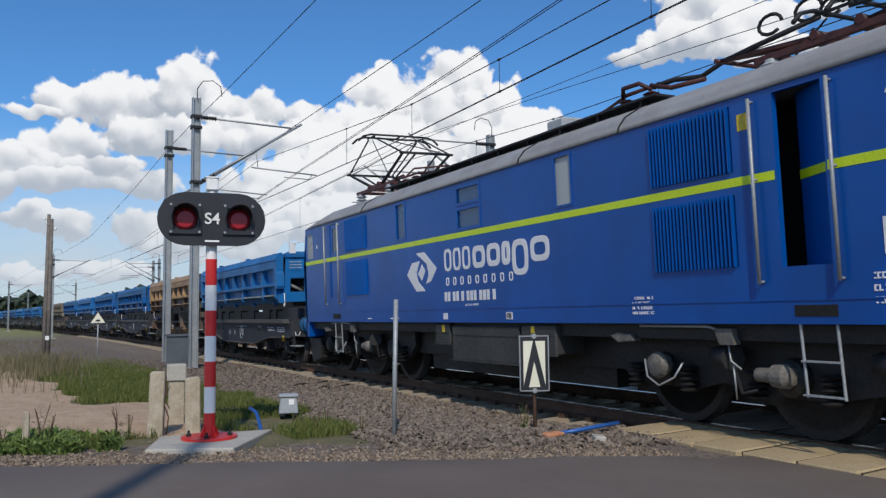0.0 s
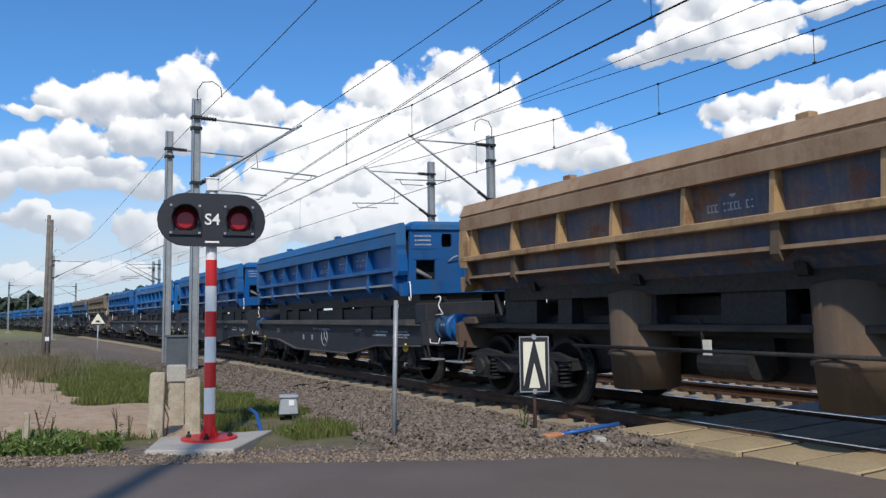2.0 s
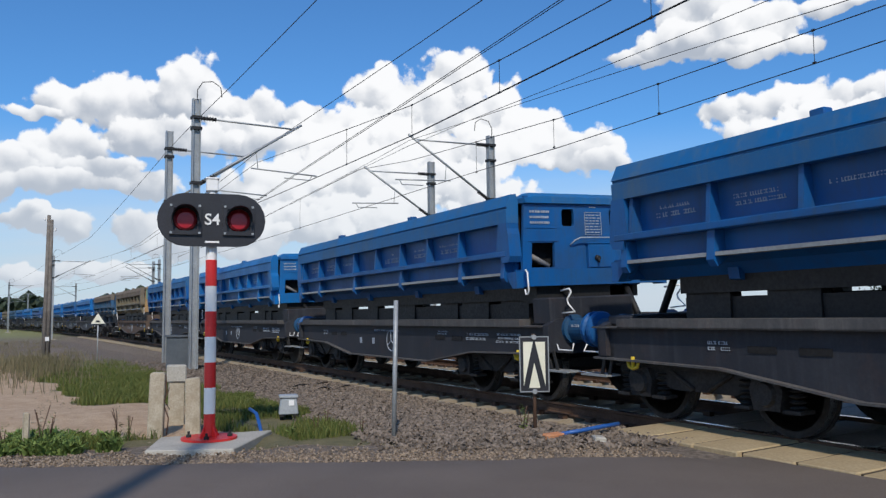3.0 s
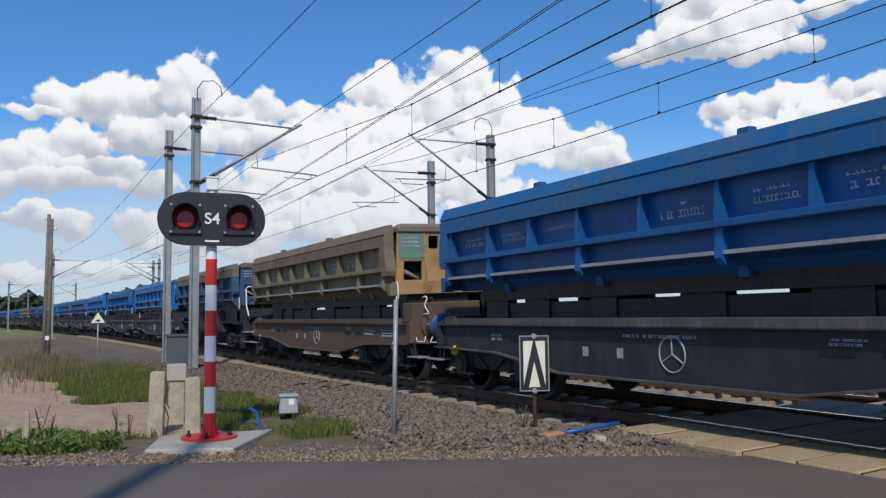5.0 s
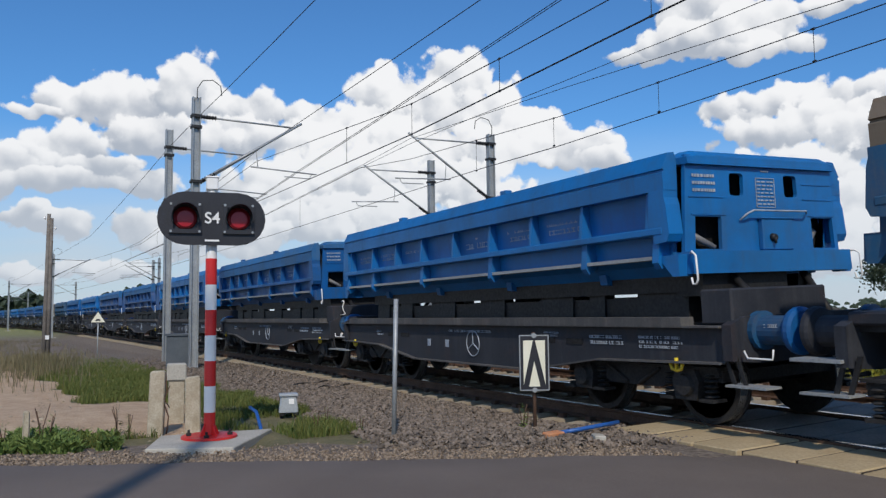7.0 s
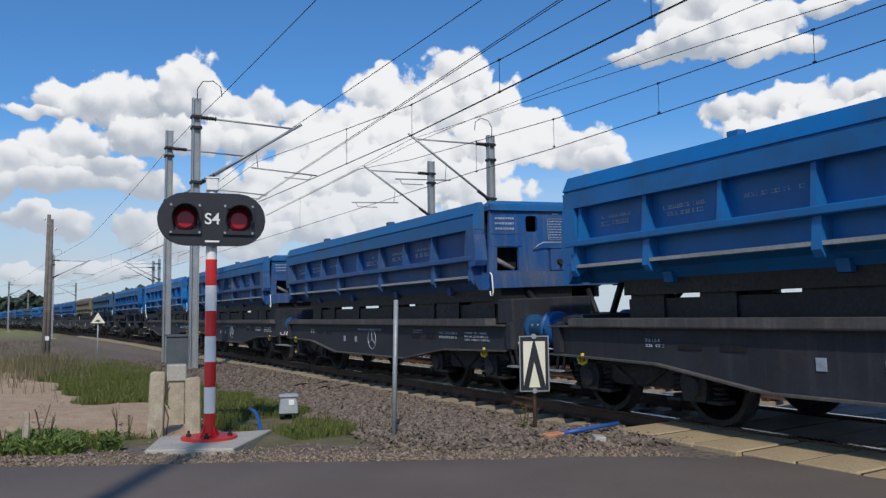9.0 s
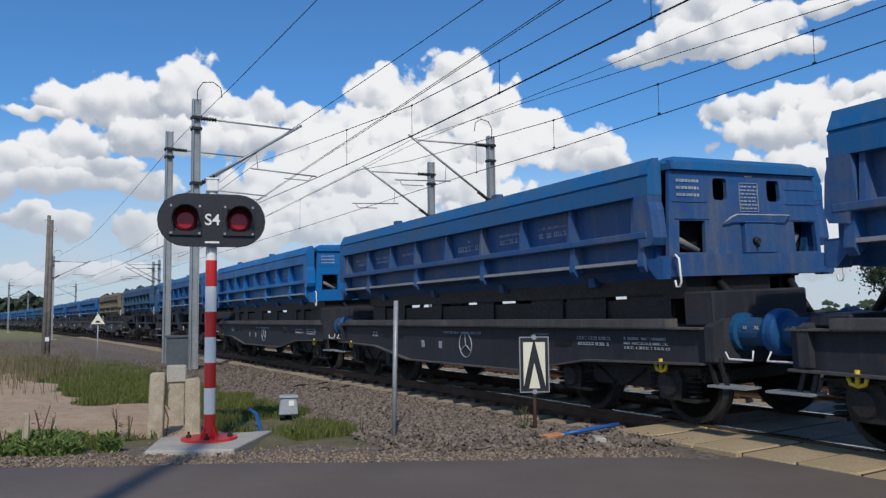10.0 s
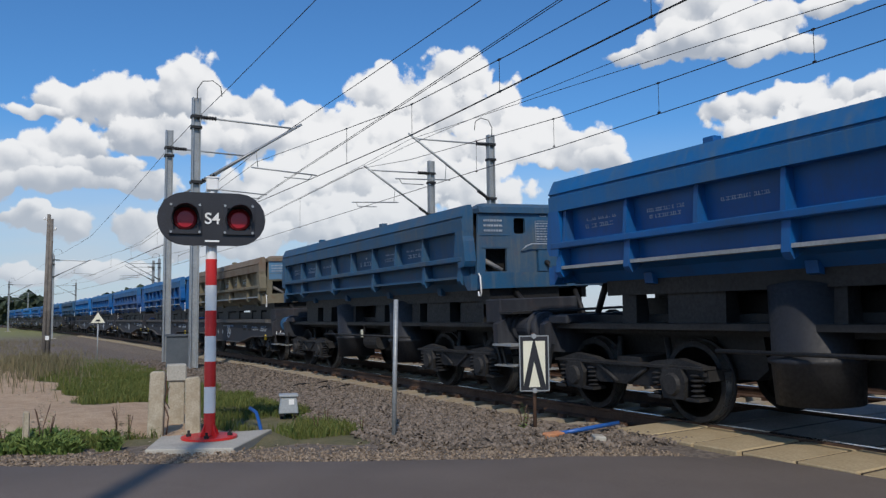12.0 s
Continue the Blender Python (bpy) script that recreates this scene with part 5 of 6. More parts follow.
        if s < 0:
            text_mesh("cab_letter", "B", .12, mark_loco, wall, pose(1.45, -1.508, 2.86, 90))
            text_mesh("cab_letter", "A", .14, mark_loco, wall, pose(15.25, -1.508, 3.05, 90))
            text_mesh("brake_figure", "125", .085, black_panel, wall, pose(9.48, -1.512, 1.25, 90))
    # black box added behind the open door, stands in for the unlit inside
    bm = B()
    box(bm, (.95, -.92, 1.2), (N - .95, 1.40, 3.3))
    part("machine_room", bm, shade_black, root)
    # cab ends
    for e in (0, 1):
        def X(x):
            return N - x if e else x
        bm = B()
        cen = [(.22, .74), (0.06, 1.15), (-.04, 2.45), (.36, 3.34)]
        sid = [(.55, .78), (.50, 1.15), (.42, 2.45), (.62, 3.34)]
        rows = []
        for (xc, zc), (xs_, zs_) in zip(cen, sid):
            rows.append([bm.verts.new((X(xs_ + .02), -1.5, zs_)), bm.verts.new((X(xc), -1.18, zc)), bm.verts.new((X(xc), 1.18, zc)), bm.verts.new((X(xs_ + .02), 1.5, zs_))])
        back = [[bm.verts.new((X(.9), y, z)) for y in (-1.44, 1.44)] for z in (.78, 3.34)]
        for a, b in zip(rows, rows[1:]):
            for i in range(3):
                bm.faces.new((a[i], a[i + 1], b[i + 1], b[i]))
        box(bm, (min(X(.52), X(.70)), -1.495, .80), (max(X(.52), X(.70)), 1.495, 1.15))
        cab = part("cab_front", bm, loco_blue, root, "blue cab front sloping back to the roof")
        for y0, y1 in ((-1.1, -.08), (.08, 1.1)):
            bm = B()
            pts = [Vector((X(.03), y0, 2.62)), Vector((X(.03), y1, 2.62)), Vector((X(.29), y1, 3.2)), Vector((X(.29), y0, 3.2))]
            off = Vector((.03 if e else -.03, 0, .01))
            va, vb = [bm.verts.new(p) for p in pts], [bm.verts.new(p + off) for p in pts]
            bm.faces.new(va)
            bm.faces.new(vb[::-1])
            for i in range(4):
                bm.faces.new((va[i], vb[i], vb[(i + 1) % 4], va[(i + 1) % 4]))
            part("windscreen", bm, glass_dark, cab)
        for y in (-.95, .95):
            bm = B()
            lathe(bm, [(X(.08), .13), (X(-.06), .13), (X(-.08), .1)], (0, y, 1.6), "x", 16)
            part("headlight", bm, glass_mid, cab)
        bm = B()
        prism(bm, [(-1.2, 2.47), (-1.2, 2.56), (1.2, 2.56), (1.2, 2.47)], X(-.05), X(.02), "x")
        part("stripe", bm, loco_green, cab)
        for y in (-.875, .875):
            bm = B()
            lathe(bm, [(X(.2), .2), (X(-.25), .18), (X(-.5), .14), (X(-.56), .12)], (0, y, 1.06), "x", 16)
            bf = part("buffer", bm, steel_dark, root)
            bm = B()
            lathe(bm, [(X(-.56), .27), (X(-.62), .27)], (0, y, 1.06), "x", 20)
            part("buffer_head", bm, steel_bogie, bf)
        bm = B()
        prism(bm, [(X(.1), .75), (X(.9), .75), (X(.9), .3), (X(.35), .18)], -1.3, 1.3, "y")
        part("plough", bm, steel_dark, root)
        bm = B()
        box(bm, (min(X(.1), X(.16)), -1.75, 2.82), (max(X(.1), X(.16)), -1.60, 3.1))
        rod(bm, (X(.3), -1.45, 3.1), (X(.14), -1.66, 3.05), .012)
        part("mirror", bm, mark_loco, cab, "white side mirror")
    # roof
    bm = B()
    prof = [(-1.52, 3.335), (-1.50, 3.40), (-1.40, 3.52), (-1.15, 3.66), (-.7, 3.75), (0, 3.78), (.7, 3.75), (1.15, 3.66), (1.40, 3.52), (1.50, 3.40), (1.52, 3.335)]
    rings = []
    for x, k, w in ((.34, .06, .84), (.62, .28, .985), (1.0, .62, 1), (1.7, 1, 1), (N - 1.7, 1, 1), (N - 1.0, .62, 1), (N - .62, .28, .985), (N - .34, .06, .84)):
        rings.append([bm.verts.new((x, y * w, 3.335 + (z - 3.335) * k)) for y, z in prof])
    for a, b in zip(rings, rings[1:]):
        for i in range(len(prof) - 1):
            bm.faces.new((a[i], a[i + 1], b[i + 1], b[i])).smooth = True
        bm.faces.new((a[0], b[0], b[-1], a[-1]))
    bm.faces.new(rings[0])
    bm.faces.new(rings[-1][::-1])
    roof = part("roof", bm, roof_grey, root, "grey painted roof")
    for x in (4.2, 9.9, 12.0):
        bm = B()
        for (y, z), (y2, z2) in zip(prof[:6], prof[1:6]):
            rod(bm, (x, y * 1.003, z + .004), (x, y2 * 1.003, z2 + .004), .012, seg=5)
        part("roof_joint", bm, steel_dark, roof)
    pantograph(root, 2.72, True)
    pantograph(root, N - 2.72, False, .14)
    bm = B()
    box(bm, (5.2, -.7, 3.75), (9.6, .7, 3.9))
    box(bm, (4.6, -1.12, 3.765), (12.2, -.80, 3.79))
    part("walkway", bm, steel_dark, roof)
    for x in np.arange(4.7, 12.2, .8):
        bm = B()
        box(bm, (x, -1.08, 3.66), (x + .03, -1.02, 3.77))
        part("walkway_bracket", bm, steel_dark, roof)
    bm = B()
    box(bm, (9.75, -.9, 3.72), (10.15, -.3, 4.0))
    part("roof_box", bm, box_grey, roof, bevel=.03)
    for x in (4.4, 4.9, 11.15, 11.6):
        bm = B()
        for j in range(4):
            lathe(bm, [(3.74 + j * .07, .05), (3.76 + j * .07, .11), (3.79 + j * .07, .05)], (x, -.6, 0), "z", 10)
        part("insulator", bm, maroon, roof)
    bm = B()
    bent(bm, [(4.0, -.55, 4.1), (4.4, -.6, 4.05), (4.9, -.6, 4.05), (6.0, -.4, 3.95), (9.8, -.4, 3.95), (10.6, -.5, 4.0), (11.15, -.6, 4.06), (11.6, -.6, 4.06)], .022)
    bent(bm, [(4.4, -.6, 4.05), (4.6, -.5, 4.2), (5.0, .1, 4.22)], .02)
    bent(bm, [(11.1, -.62, 4.0), (11.2, -.7, 4.13), (11.5, -.7, 4.12), (11.62, -.6, 4.02)], .03)
    bent(bm, [(11.6, -.6, 4.08), (11.9, -.55, 3.98), (12.4, -.5, 3.96)], .03)
    part("busbar", bm, maroon, roof)
    bm = B()
    bent(bm, [(11.6, -.55, 4.06), (11.9, -.5, 4.08), (12.3, -.45, 4.02), (12.6, -.4, 4.12), (13.0, -.35, 4.18), (13.8, -.3, 4.26)], .03)
    for c, r in (((13.35, -.5, 4.30), .15), ((13.75, -.4, 4.34), .16), ((13.95, -.3, 4.32), .13)):
        bent(bm, [(c[0] + r * math.cos(a), c[1], c[2] + r * .7 * math.sin(a)) for a in np.linspace(0, 5.4, 12)], .02)
    part("cable_loop", bm, rubber, roof)
    # brake gear under the floor
    for x in (2.2, 12.2):
        bm = B()
        lathe(bm, [(-1.2, .12), (-1.3, .15), (-1.36, .12), (-1.38, .04)], (x, 0, .68), "y", 16)
        part("brake_cylinder", bm, case_dust, root, "dusty round brake cylinder cover")
        bm = B()
        bent(bm, [(x - .17, -1.34, .74), (x - .1, -1.38, .55), (x + .08, -1.38, .46), (x + .3, -1.36, .56), (x + .38, -1.3, .72)], .012)
        part("brake_hose", bm, steel_grey, root)
        bm = B()
        lathe(bm, [(x + 1.38, .07), (x + 1.55, .075), (x + 1.58, .11), (x + 1.72, .12), (x + 1.78, .08), (x + 1.80, .02)], (0, -1.30, .65), "x", 16)
        part("brake_cylinder", bm, case_dust, root, "dusty domed brake cylinder")
        bm = B()
        prism(bm, [(x + 1.0, 1.10), (x + 1.22, 1.10), (x + 1.24, .94), (x + 1.06, .94)], -1.46, -1.36, "y")
        part("sand_box", bm, case_dust, root, "pale dusty valve box")
        bm = B()
        bent(bm, [(x - .1, -1.44, 1.12), (x + .9, -1.44, 1.12), (x + 1.05, -1.44, 1.08)], .016)
        bent(bm, [(x + 1.14, -1.42, .94), (x + 1.16, -1.42, .78), (x + 1.27, -1.40, .70)], .010)
        bent(bm, [(x + 1.17, -1.40, .74), (x + 1.17, -1.38, .40)], .010)
        part("air_pipe", bm, steel_grey, root)
        bm = B()
        prism(bm, [(x - .62, 1.0), (x - .5, 1.04), (x - .28, 1.02), (x - .24, .95), (x - .5, .93)], -1.44, -1.32, "y")
        part("valve", bm, case_dust, root)
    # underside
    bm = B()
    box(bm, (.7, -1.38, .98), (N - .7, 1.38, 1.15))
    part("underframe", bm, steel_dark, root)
    # dark boxes added to fill the shaded space below the floor
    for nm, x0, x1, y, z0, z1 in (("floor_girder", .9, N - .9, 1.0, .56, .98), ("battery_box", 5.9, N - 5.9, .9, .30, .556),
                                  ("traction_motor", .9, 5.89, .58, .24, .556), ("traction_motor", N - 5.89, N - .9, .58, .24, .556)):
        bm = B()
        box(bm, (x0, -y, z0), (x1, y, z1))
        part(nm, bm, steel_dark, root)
    for a, b, z0, z1, mt in ((7.1, 7.6, .80, 1.13, case_grey), (7.68, 9.62, .56, 1.10, case_grey), (9.68, 10.5, .72, 1.12, case_grey)):
        for s in (-1, 1):
            bm = B()
            lo, hi = sorted((s * .7, s * 1.46))
            box(bm, (a, lo, z0), (b, hi, z1))
            t = part("equipment_case", bm, mt, root, "grey underfloor equipment case", bevel=.02)
            bm = B()
            y = s * 1.462
            box(bm, (a + .02, y - .004, z1 - .16), (b - .02, y + .004, z1 - .148))
            part("lid_seam", bm, steel_dark, t)
            bm = B()
            box(bm, (a, y - .02, z0 - .012), (b, y + .03, z0 + .012))
            part("lower_lip", bm, case_grey, t)
            if b - a < 1:
                bm = B()
                box(bm, (a + .26, y - .004, z1 - .14), (a + .34, y + .005, z1 - .02))
                part("sticker", bm, yellow_paint, t, "small yellow warning sticker")
    wm = wheel_mesh(0.62, steel_dark)
    for px in (3.03, N - 3.03):
        bm = B()
        for s in (-1, 1):
            y0, y1 = sorted((s * 1.02, s * 1.12))
            prism(bm, [(px + a, b) for a, b in ((-2.6, .70), (-2.6, 1.0), (2.6, 1.0), (2.6, .70), (2.3, .46), (1.3, .42), (.9, .52), (.4, .42), (-.4, .42), (-.9, .52), (-1.3, .42), (-2.3, .46))], y0, y1, "y")
            for ax in (-1.75, 0, 1.75):
                lathe(bm, [(s * 1.1, .2), (s * 1.22, .18), (s * 1.26, .12)], (px + ax, 0, .62), "y", 14)
                for k in (-.42, .42):
                    for j in range(5):
                        lathe(bm, [(.40 + j * .06, .07), (.42 + j * .06, .11), (.44 + j * .06, .07)], (px + ax + k, s * 1.18, 0), "z", 10)
            for ax in (-.9, .9):
                rod(bm, (px + ax, s * 1.2, .8), (px + ax + .35, s * 1.34, .8), .1, .13)
                bent(bm, [(px + ax + .3, s * 1.3, .75), (px + ax + .4, s * 1.3, .45), (px + ax + .6, s * 1.3, .5)], .02)
        b = part("bogie", bm, steel_dark, root, "grimy three-axle bogie")
        for ax in (-1.75, 0, 1.75):
            w = new("wheelset", wm)
            w.parent = b
            w.matrix_basis = pose(px + ax, 0, .62)
            WHEELS.append((w, (px + ax, 0, .62), .62))
    return root


LOCO_START = -19.2
loco = locomotive()
loco.matrix_basis = line_pose(LOCO_START)
TRAIN.append((loco, LOCO_START))

# ---- beside the road ----


def oval(half, r, n=10):
    """A lying stadium outline: straight half-length, end radius."""
    pts = []
    for c, a0 in ((half, -90), (-half, 90)):
        for i in range(n + 1):
            a = radians(a0 + 180 * i / n)
            pts.append((c + r * math.cos(a), r * math.sin(a)))
    return pts


def crossing_signal(m):
    root = thing("crossing_signal", m, "crossing signal with two red lamps on a red-and-white post", "crossing signal")
    z0 = 0.02
    edges = [.26, .545, .82, 1.10, 1.38, 1.66, 1.95]
    prev = z0
    for i, e in enumerate(edges):
        bm = B()
        lathe(bm, [(prev, .062), (e, .062)], (0, 0, 0), "z", 20)
        part("post_band", bm, red_paint if i % 2 == 0 else white_paint, root, "red band" if i % 2 == 0 else "white band")
        prev = e
    bm = B()
    lathe(bm, [(1.95, .06), (2.76, .06)], (-.02, 0, 0), "z", 16)
    part("post_top", bm, white_paint, root)
    bm = B()
    lathe(bm, [(-.012, .30), (.012, .30)], (0, 0, 0), "z", 28)
    foot = part("base_plate", bm, red_paint, root, "red round base plate")
    for k in range(4):
        a = radians(90 * k + 35)
        bm = B()
        prism(bm, [(.055, .012), (.13, .012), (.058, .15)], -.008, .008, "y")
        bmesh.ops.rotate(bm, verts=bm.verts[:], cent=(0, 0, 0), matrix=Matrix.Rotation(a, 3, "Z"))
        part("gusset", bm, red_paint, foot)
        bm = B()
        lathe(bm, [(.012, .028), (.04, .028), (.04, .014), (.075, .014)], (math.cos(a + .78) * .22, math.sin(a + .78) * .22, 0), "z", 8)
        part("bolt", bm, steel_bogie, foot)
    bm = B()
    prism(bm, [(y, z + 2.39) for y, z in oval(.285, .295)], .075, .10, "x")
    head = part("signal_board", bm, black_panel, root, "black oval backboard", bevel=.006)
    for y in (-.285, .285):
        bm = B()
        holed(bm, y - .17, y + .17, 2.22, 2.56, [(y - .125, y + .125, 2.265, 2.515)], .10, .13, "x")
        case = part("lamp_case", bm, black_panel, head)
        bm = B()
        lathe(bm, [(.11, .128), (.125, .12), (.14, .06), (.145, .01)], (0, y, 2.39), "x", 24)
        part("lens", bm, red_lens, case, "dark red lens")
        bm = B()
        lathe(bm, [(.138, .098), (.148, .088), (.151, .04)], (0, y, 2.378), "x", 24)
        part("led_field", bm, red_lit, case, "glowing red lamp field")
        bm = B()
        n = 14
        ring = []
        for i in range(n + 1):
            a = radians(-25 + 230 * i / n)
            c, s_ = math.cos(a), math.sin(a)
            ln = .10 + .16 * max(0, s_)
            ring.append([bm.verts.new((x, y + c * r, 2.39 + s_ * r)) for x, r in ((.10, .15), (.10 + ln, .145), (.10 + ln, .138), (.10, .143))])
        for a, b in zip(ring, ring[1:]):
            for i in range(4):
                bm.faces.new((a[i], a[(i + 1) % 4], b[(i + 1) % 4], b[i]))
        part("hood", bm, black_panel, case, "black lamp hood")
        for dy in (-.15, .15):
            for dz in (-.15, .15):
                bm = B()
                lathe(bm, [(.10, .016), (.137, .014)], (0, y + dy, 2.39 + dz), "x", 8)
                part("screw", bm, steel_grey, case)
    text_mesh("signal_text", "S4", .175, white_paint, head, pose(.108, 0, 2.39, 90, 0, 90))
    bm = B()
    box(bm, (.10, -.075, 2.135), (.108, .075, 2.155))
    part("text_bar", bm, white_paint, head)
    bm = B()
    box(bm, (-.08, -.065, 2.72), (.06, .065, 2.86))
    box(bm, (-.09, -.075, 2.85), (.07, .075, 2.875))
    part("top_box", bm, white_paint, root, "white junction box on the post top", bevel=.01)
    return root


GZ = ground_height
crossing_signal(pose(-9.17, 1.87, -0.058, 0, 0, -9))
bm = B()
prism(bm, [(-8.36, 1.95), (-8.72, 1.14), (-9.6, 1.42), (-9.5, 2.66)], -.32, -.072, "z")
tagged(part("foundation_slab", bm, concrete, bevel=.01), "cast concrete slab under the crossing signal", "foundation slab")


def stub(x, y, top, w, d, turn, label, lean=0):
    bm = B()
    z = GZ(x, y) - .15
    prism(bm, [(-w / 2, z), (w / 2, z), (w / 2 * .96, top - .03), (w / 2 * .8, top), (-w / 2 * .8, top), (-w / 2 * .96, top - .03)], -d / 2, d / 2, "x")
    for v in bm.verts:
        v.co += Vector([noise.noise(v.co * 7 + Vector((x, y, i))) * .012 for i in range(3)])
    ob = part("concrete_post", bm, concrete_old, bevel=.012)
    ob.matrix_basis = pose(x, y, 0, lean, 0, turn)
    return tagged(ob, label, "concrete post", "concrete posts by the signal")


stub(-9.96, 1.42, .63, .17, .14, -14, "stained squat concrete post with rusty wire", -2)
stub(-9.97, 1.84, .545, .18, .14, -10, "stained concrete post beside the slab", 1)
thick = stub(-10.9, 1.80, .50, .2, .2, -8, "thick pale concrete post with a cap block and broken face")
bm = B()
box(bm, (-.13, -.12, .44), (.13, .12, .655))
part("cap", bm, concrete, thick, "pale concrete cap block", bevel=.015)
stub(-9.62, .08, .29, .075, .07, 0, "thin short grey concrete marker")
bm = B()
bent(bm, [(-9.93, 1.52, .6), (-9.9, 1.53, .4), (-9.92, 1.50, .25), (-9.88, 1.55, .1), (-9.9, 1.53, -.1)], .008)
bent(bm, [(-9.9, 1.56, .45), (-9.88, 1.50, .3), (-9.87, 1.56, .2)], .006)
tagged(part("rusty_wire", bm, rail_side), "rusty bent wire hanging on a concrete post", "wire")


def cable_box(m):
    root = thing("junction_box", m, "small grey trackside cable box on black legs", "cable box")
    bm = B()
    prism(bm, [(-.13, .08), (.13, .08), (.105, .30), (-.105, .30)], -.1, .1, "x")
    b = part("housing", bm, box_grey, root, bevel=.012)
    bm = B()
    box(bm, (-.12, -.125, .30), (.12, .125, .335))
    part("lid", bm, box_grey, root, "pale lid with clips", bevel=.008)
    bm = B()
    box(bm, (.098, .0, .2), (.106, .07, .27))
    part("label", bm, white_paint, b)
    for y in (-.09, .09):
        bm = B()
        rod(bm, (0, y, -.12), (0, y, .08), .022)
        box(bm, (-.08, y - .03, .05), (.08, y + .03, .085))
        part("leg", bm, rubber, root, "black leg")
    return root


cable_box(pose(-10.77, 3.24, -.13, 0, 0, -14))
bm = B()
rod(bm, (-8.17, 3.63, -.3), (-8.21, 3.69, 1.42), .026, seg=12)
tagged(part("marker_post", bm, steel_grey), "thin galvanised steel post in the verge", "post")


def whistle_board(m):
    root = thing("signal_board", m, "white board with a black wedge mark on a thin post", "trackside sign")
    bm = B()
    box(bm, (-.012, -.165, .36), (.012, .165, .985))
    b = part("board", bm, black_panel, root, bevel=.004)
    bm = B()
    holed(bm, -.172, .172, .352, .993, [(-.160, .160, .364, .981)], -.016, .016, "x")
    part("rim", bm, steel_grey, b)
    bm = B()
    x = .014
    prism(bm, [(-.127, .42), (-.127, .93), (-.012, .93)], x - .002, x + .003, "x")
    prism(bm, [(.127, .42), (.127, .93), (.012, .93)], x - .002, x + .003, "x")
    prism(bm, [(-.066, .40), (.066, .40), (0, .69)], x - .002, x + .003, "x")
    part("mark", bm, sign_cream, b, "cream reflective mark")
    bm = B()
    rod(bm, (-.03, 0, -.35), (-.03, 0, 1.02), .022, seg=10)
    part("post", bm, rail_side, root)
    for z in (.36, .985):
        bm = B()
        rod(bm, (-.05, 0, z), (.035, 0, z), .03, seg=8)
        part("clamp", bm, steel_grey, root)
    return root


whistle_board(pose(-7.9, 5.30, 0, 0, 0, -26))


def triangle_board(m):
    root = thing("triangle_board", m, "small white triangular trackside sign on a thin post", "trackside sign")
    bm = B()
    prism(bm, [(-.29, 0), (.29, 0), (0, .47)], -.01, .01, "x")
    b = part("board", bm, black_panel, root)
    bm = B()
    prism(bm, [(-.24, .03), (.24, .03), (0, .415)], .011, .015, "x")
    part("face", bm, sign_cream, b)
    bm = B()
    prism(bm, [(-.09, .08), (.09, .08), (.05, .15), (-.05, .15)], .016, .019, "x")
    part("mark", bm, black_panel, b)
    bm = B()
    rod(bm, (-.03, 0, -1.75), (-.03, 0, .3), .022)
    part("post", bm, steel_grey, root)
    return root


triangle_board(pose(-32, 2.50, 1.08, 0, 0, -10))
for i, (x, y, l, a) in enumerate(((-7.32, 5.14, .24, 10), (-6.9, 5.42, .2, 65))):
    bm = B()
    box(bm, (-.06, -l / 2, 0), (.06, l / 2, .065))
    ob = part("loose_brick", bm, brick_mat if i == 0 else concrete, bevel=.012)
    ob.matrix_basis = pose(x, y, -.10, 0, 4, a)
    tagged(ob, "broken orange brick on the gravel" if i == 0 else "pale broken stone by the crossing slab", "brick")
bm = B()
bent(bm, [(-7.35, 5.22, -.06), (-7.28, 5.45, -.03), (-7.25, 5.75, 0.0), (-7.25, 5.98, .015)], .024, 10)
tagged(part("pipe", bm, blue_pipe), "blue plastic pipe lying at the ballast foot", "pipe")
bm = B()
bent(bm, [(-10.3, 2.6, .10), (-10.1, 2.63, .06), (-9.95, 2.62, -.02), (-9.75, 2.6, -.12), (-9.7, 2.58, -.2)], .022, 10)
tagged(part("pipe", bm, blue_pipe), "blue plastic pipe end bent out of the grass", "pipe")
for (a, b) in (((-16.3, 5.0), (-17.3, 6.1)), ((-15.3, 5.2), (-16.2, 6.2))):
    bm = B()
    pts = []
    for i in range(7):
        t = i / 6
        x, y = a[0] + (b[0] - a[0]) * t, a[1] + (b[1] - a[1]) * t
        pts.append((x, y, GZ(x, y) + .035 + .02 * math.sin(t * 9)))
    bent(bm, pts, .014)
    tagged(part("cable", bm, rubber), "black cable laid down the ballast slope", "cable", "ballast cables")



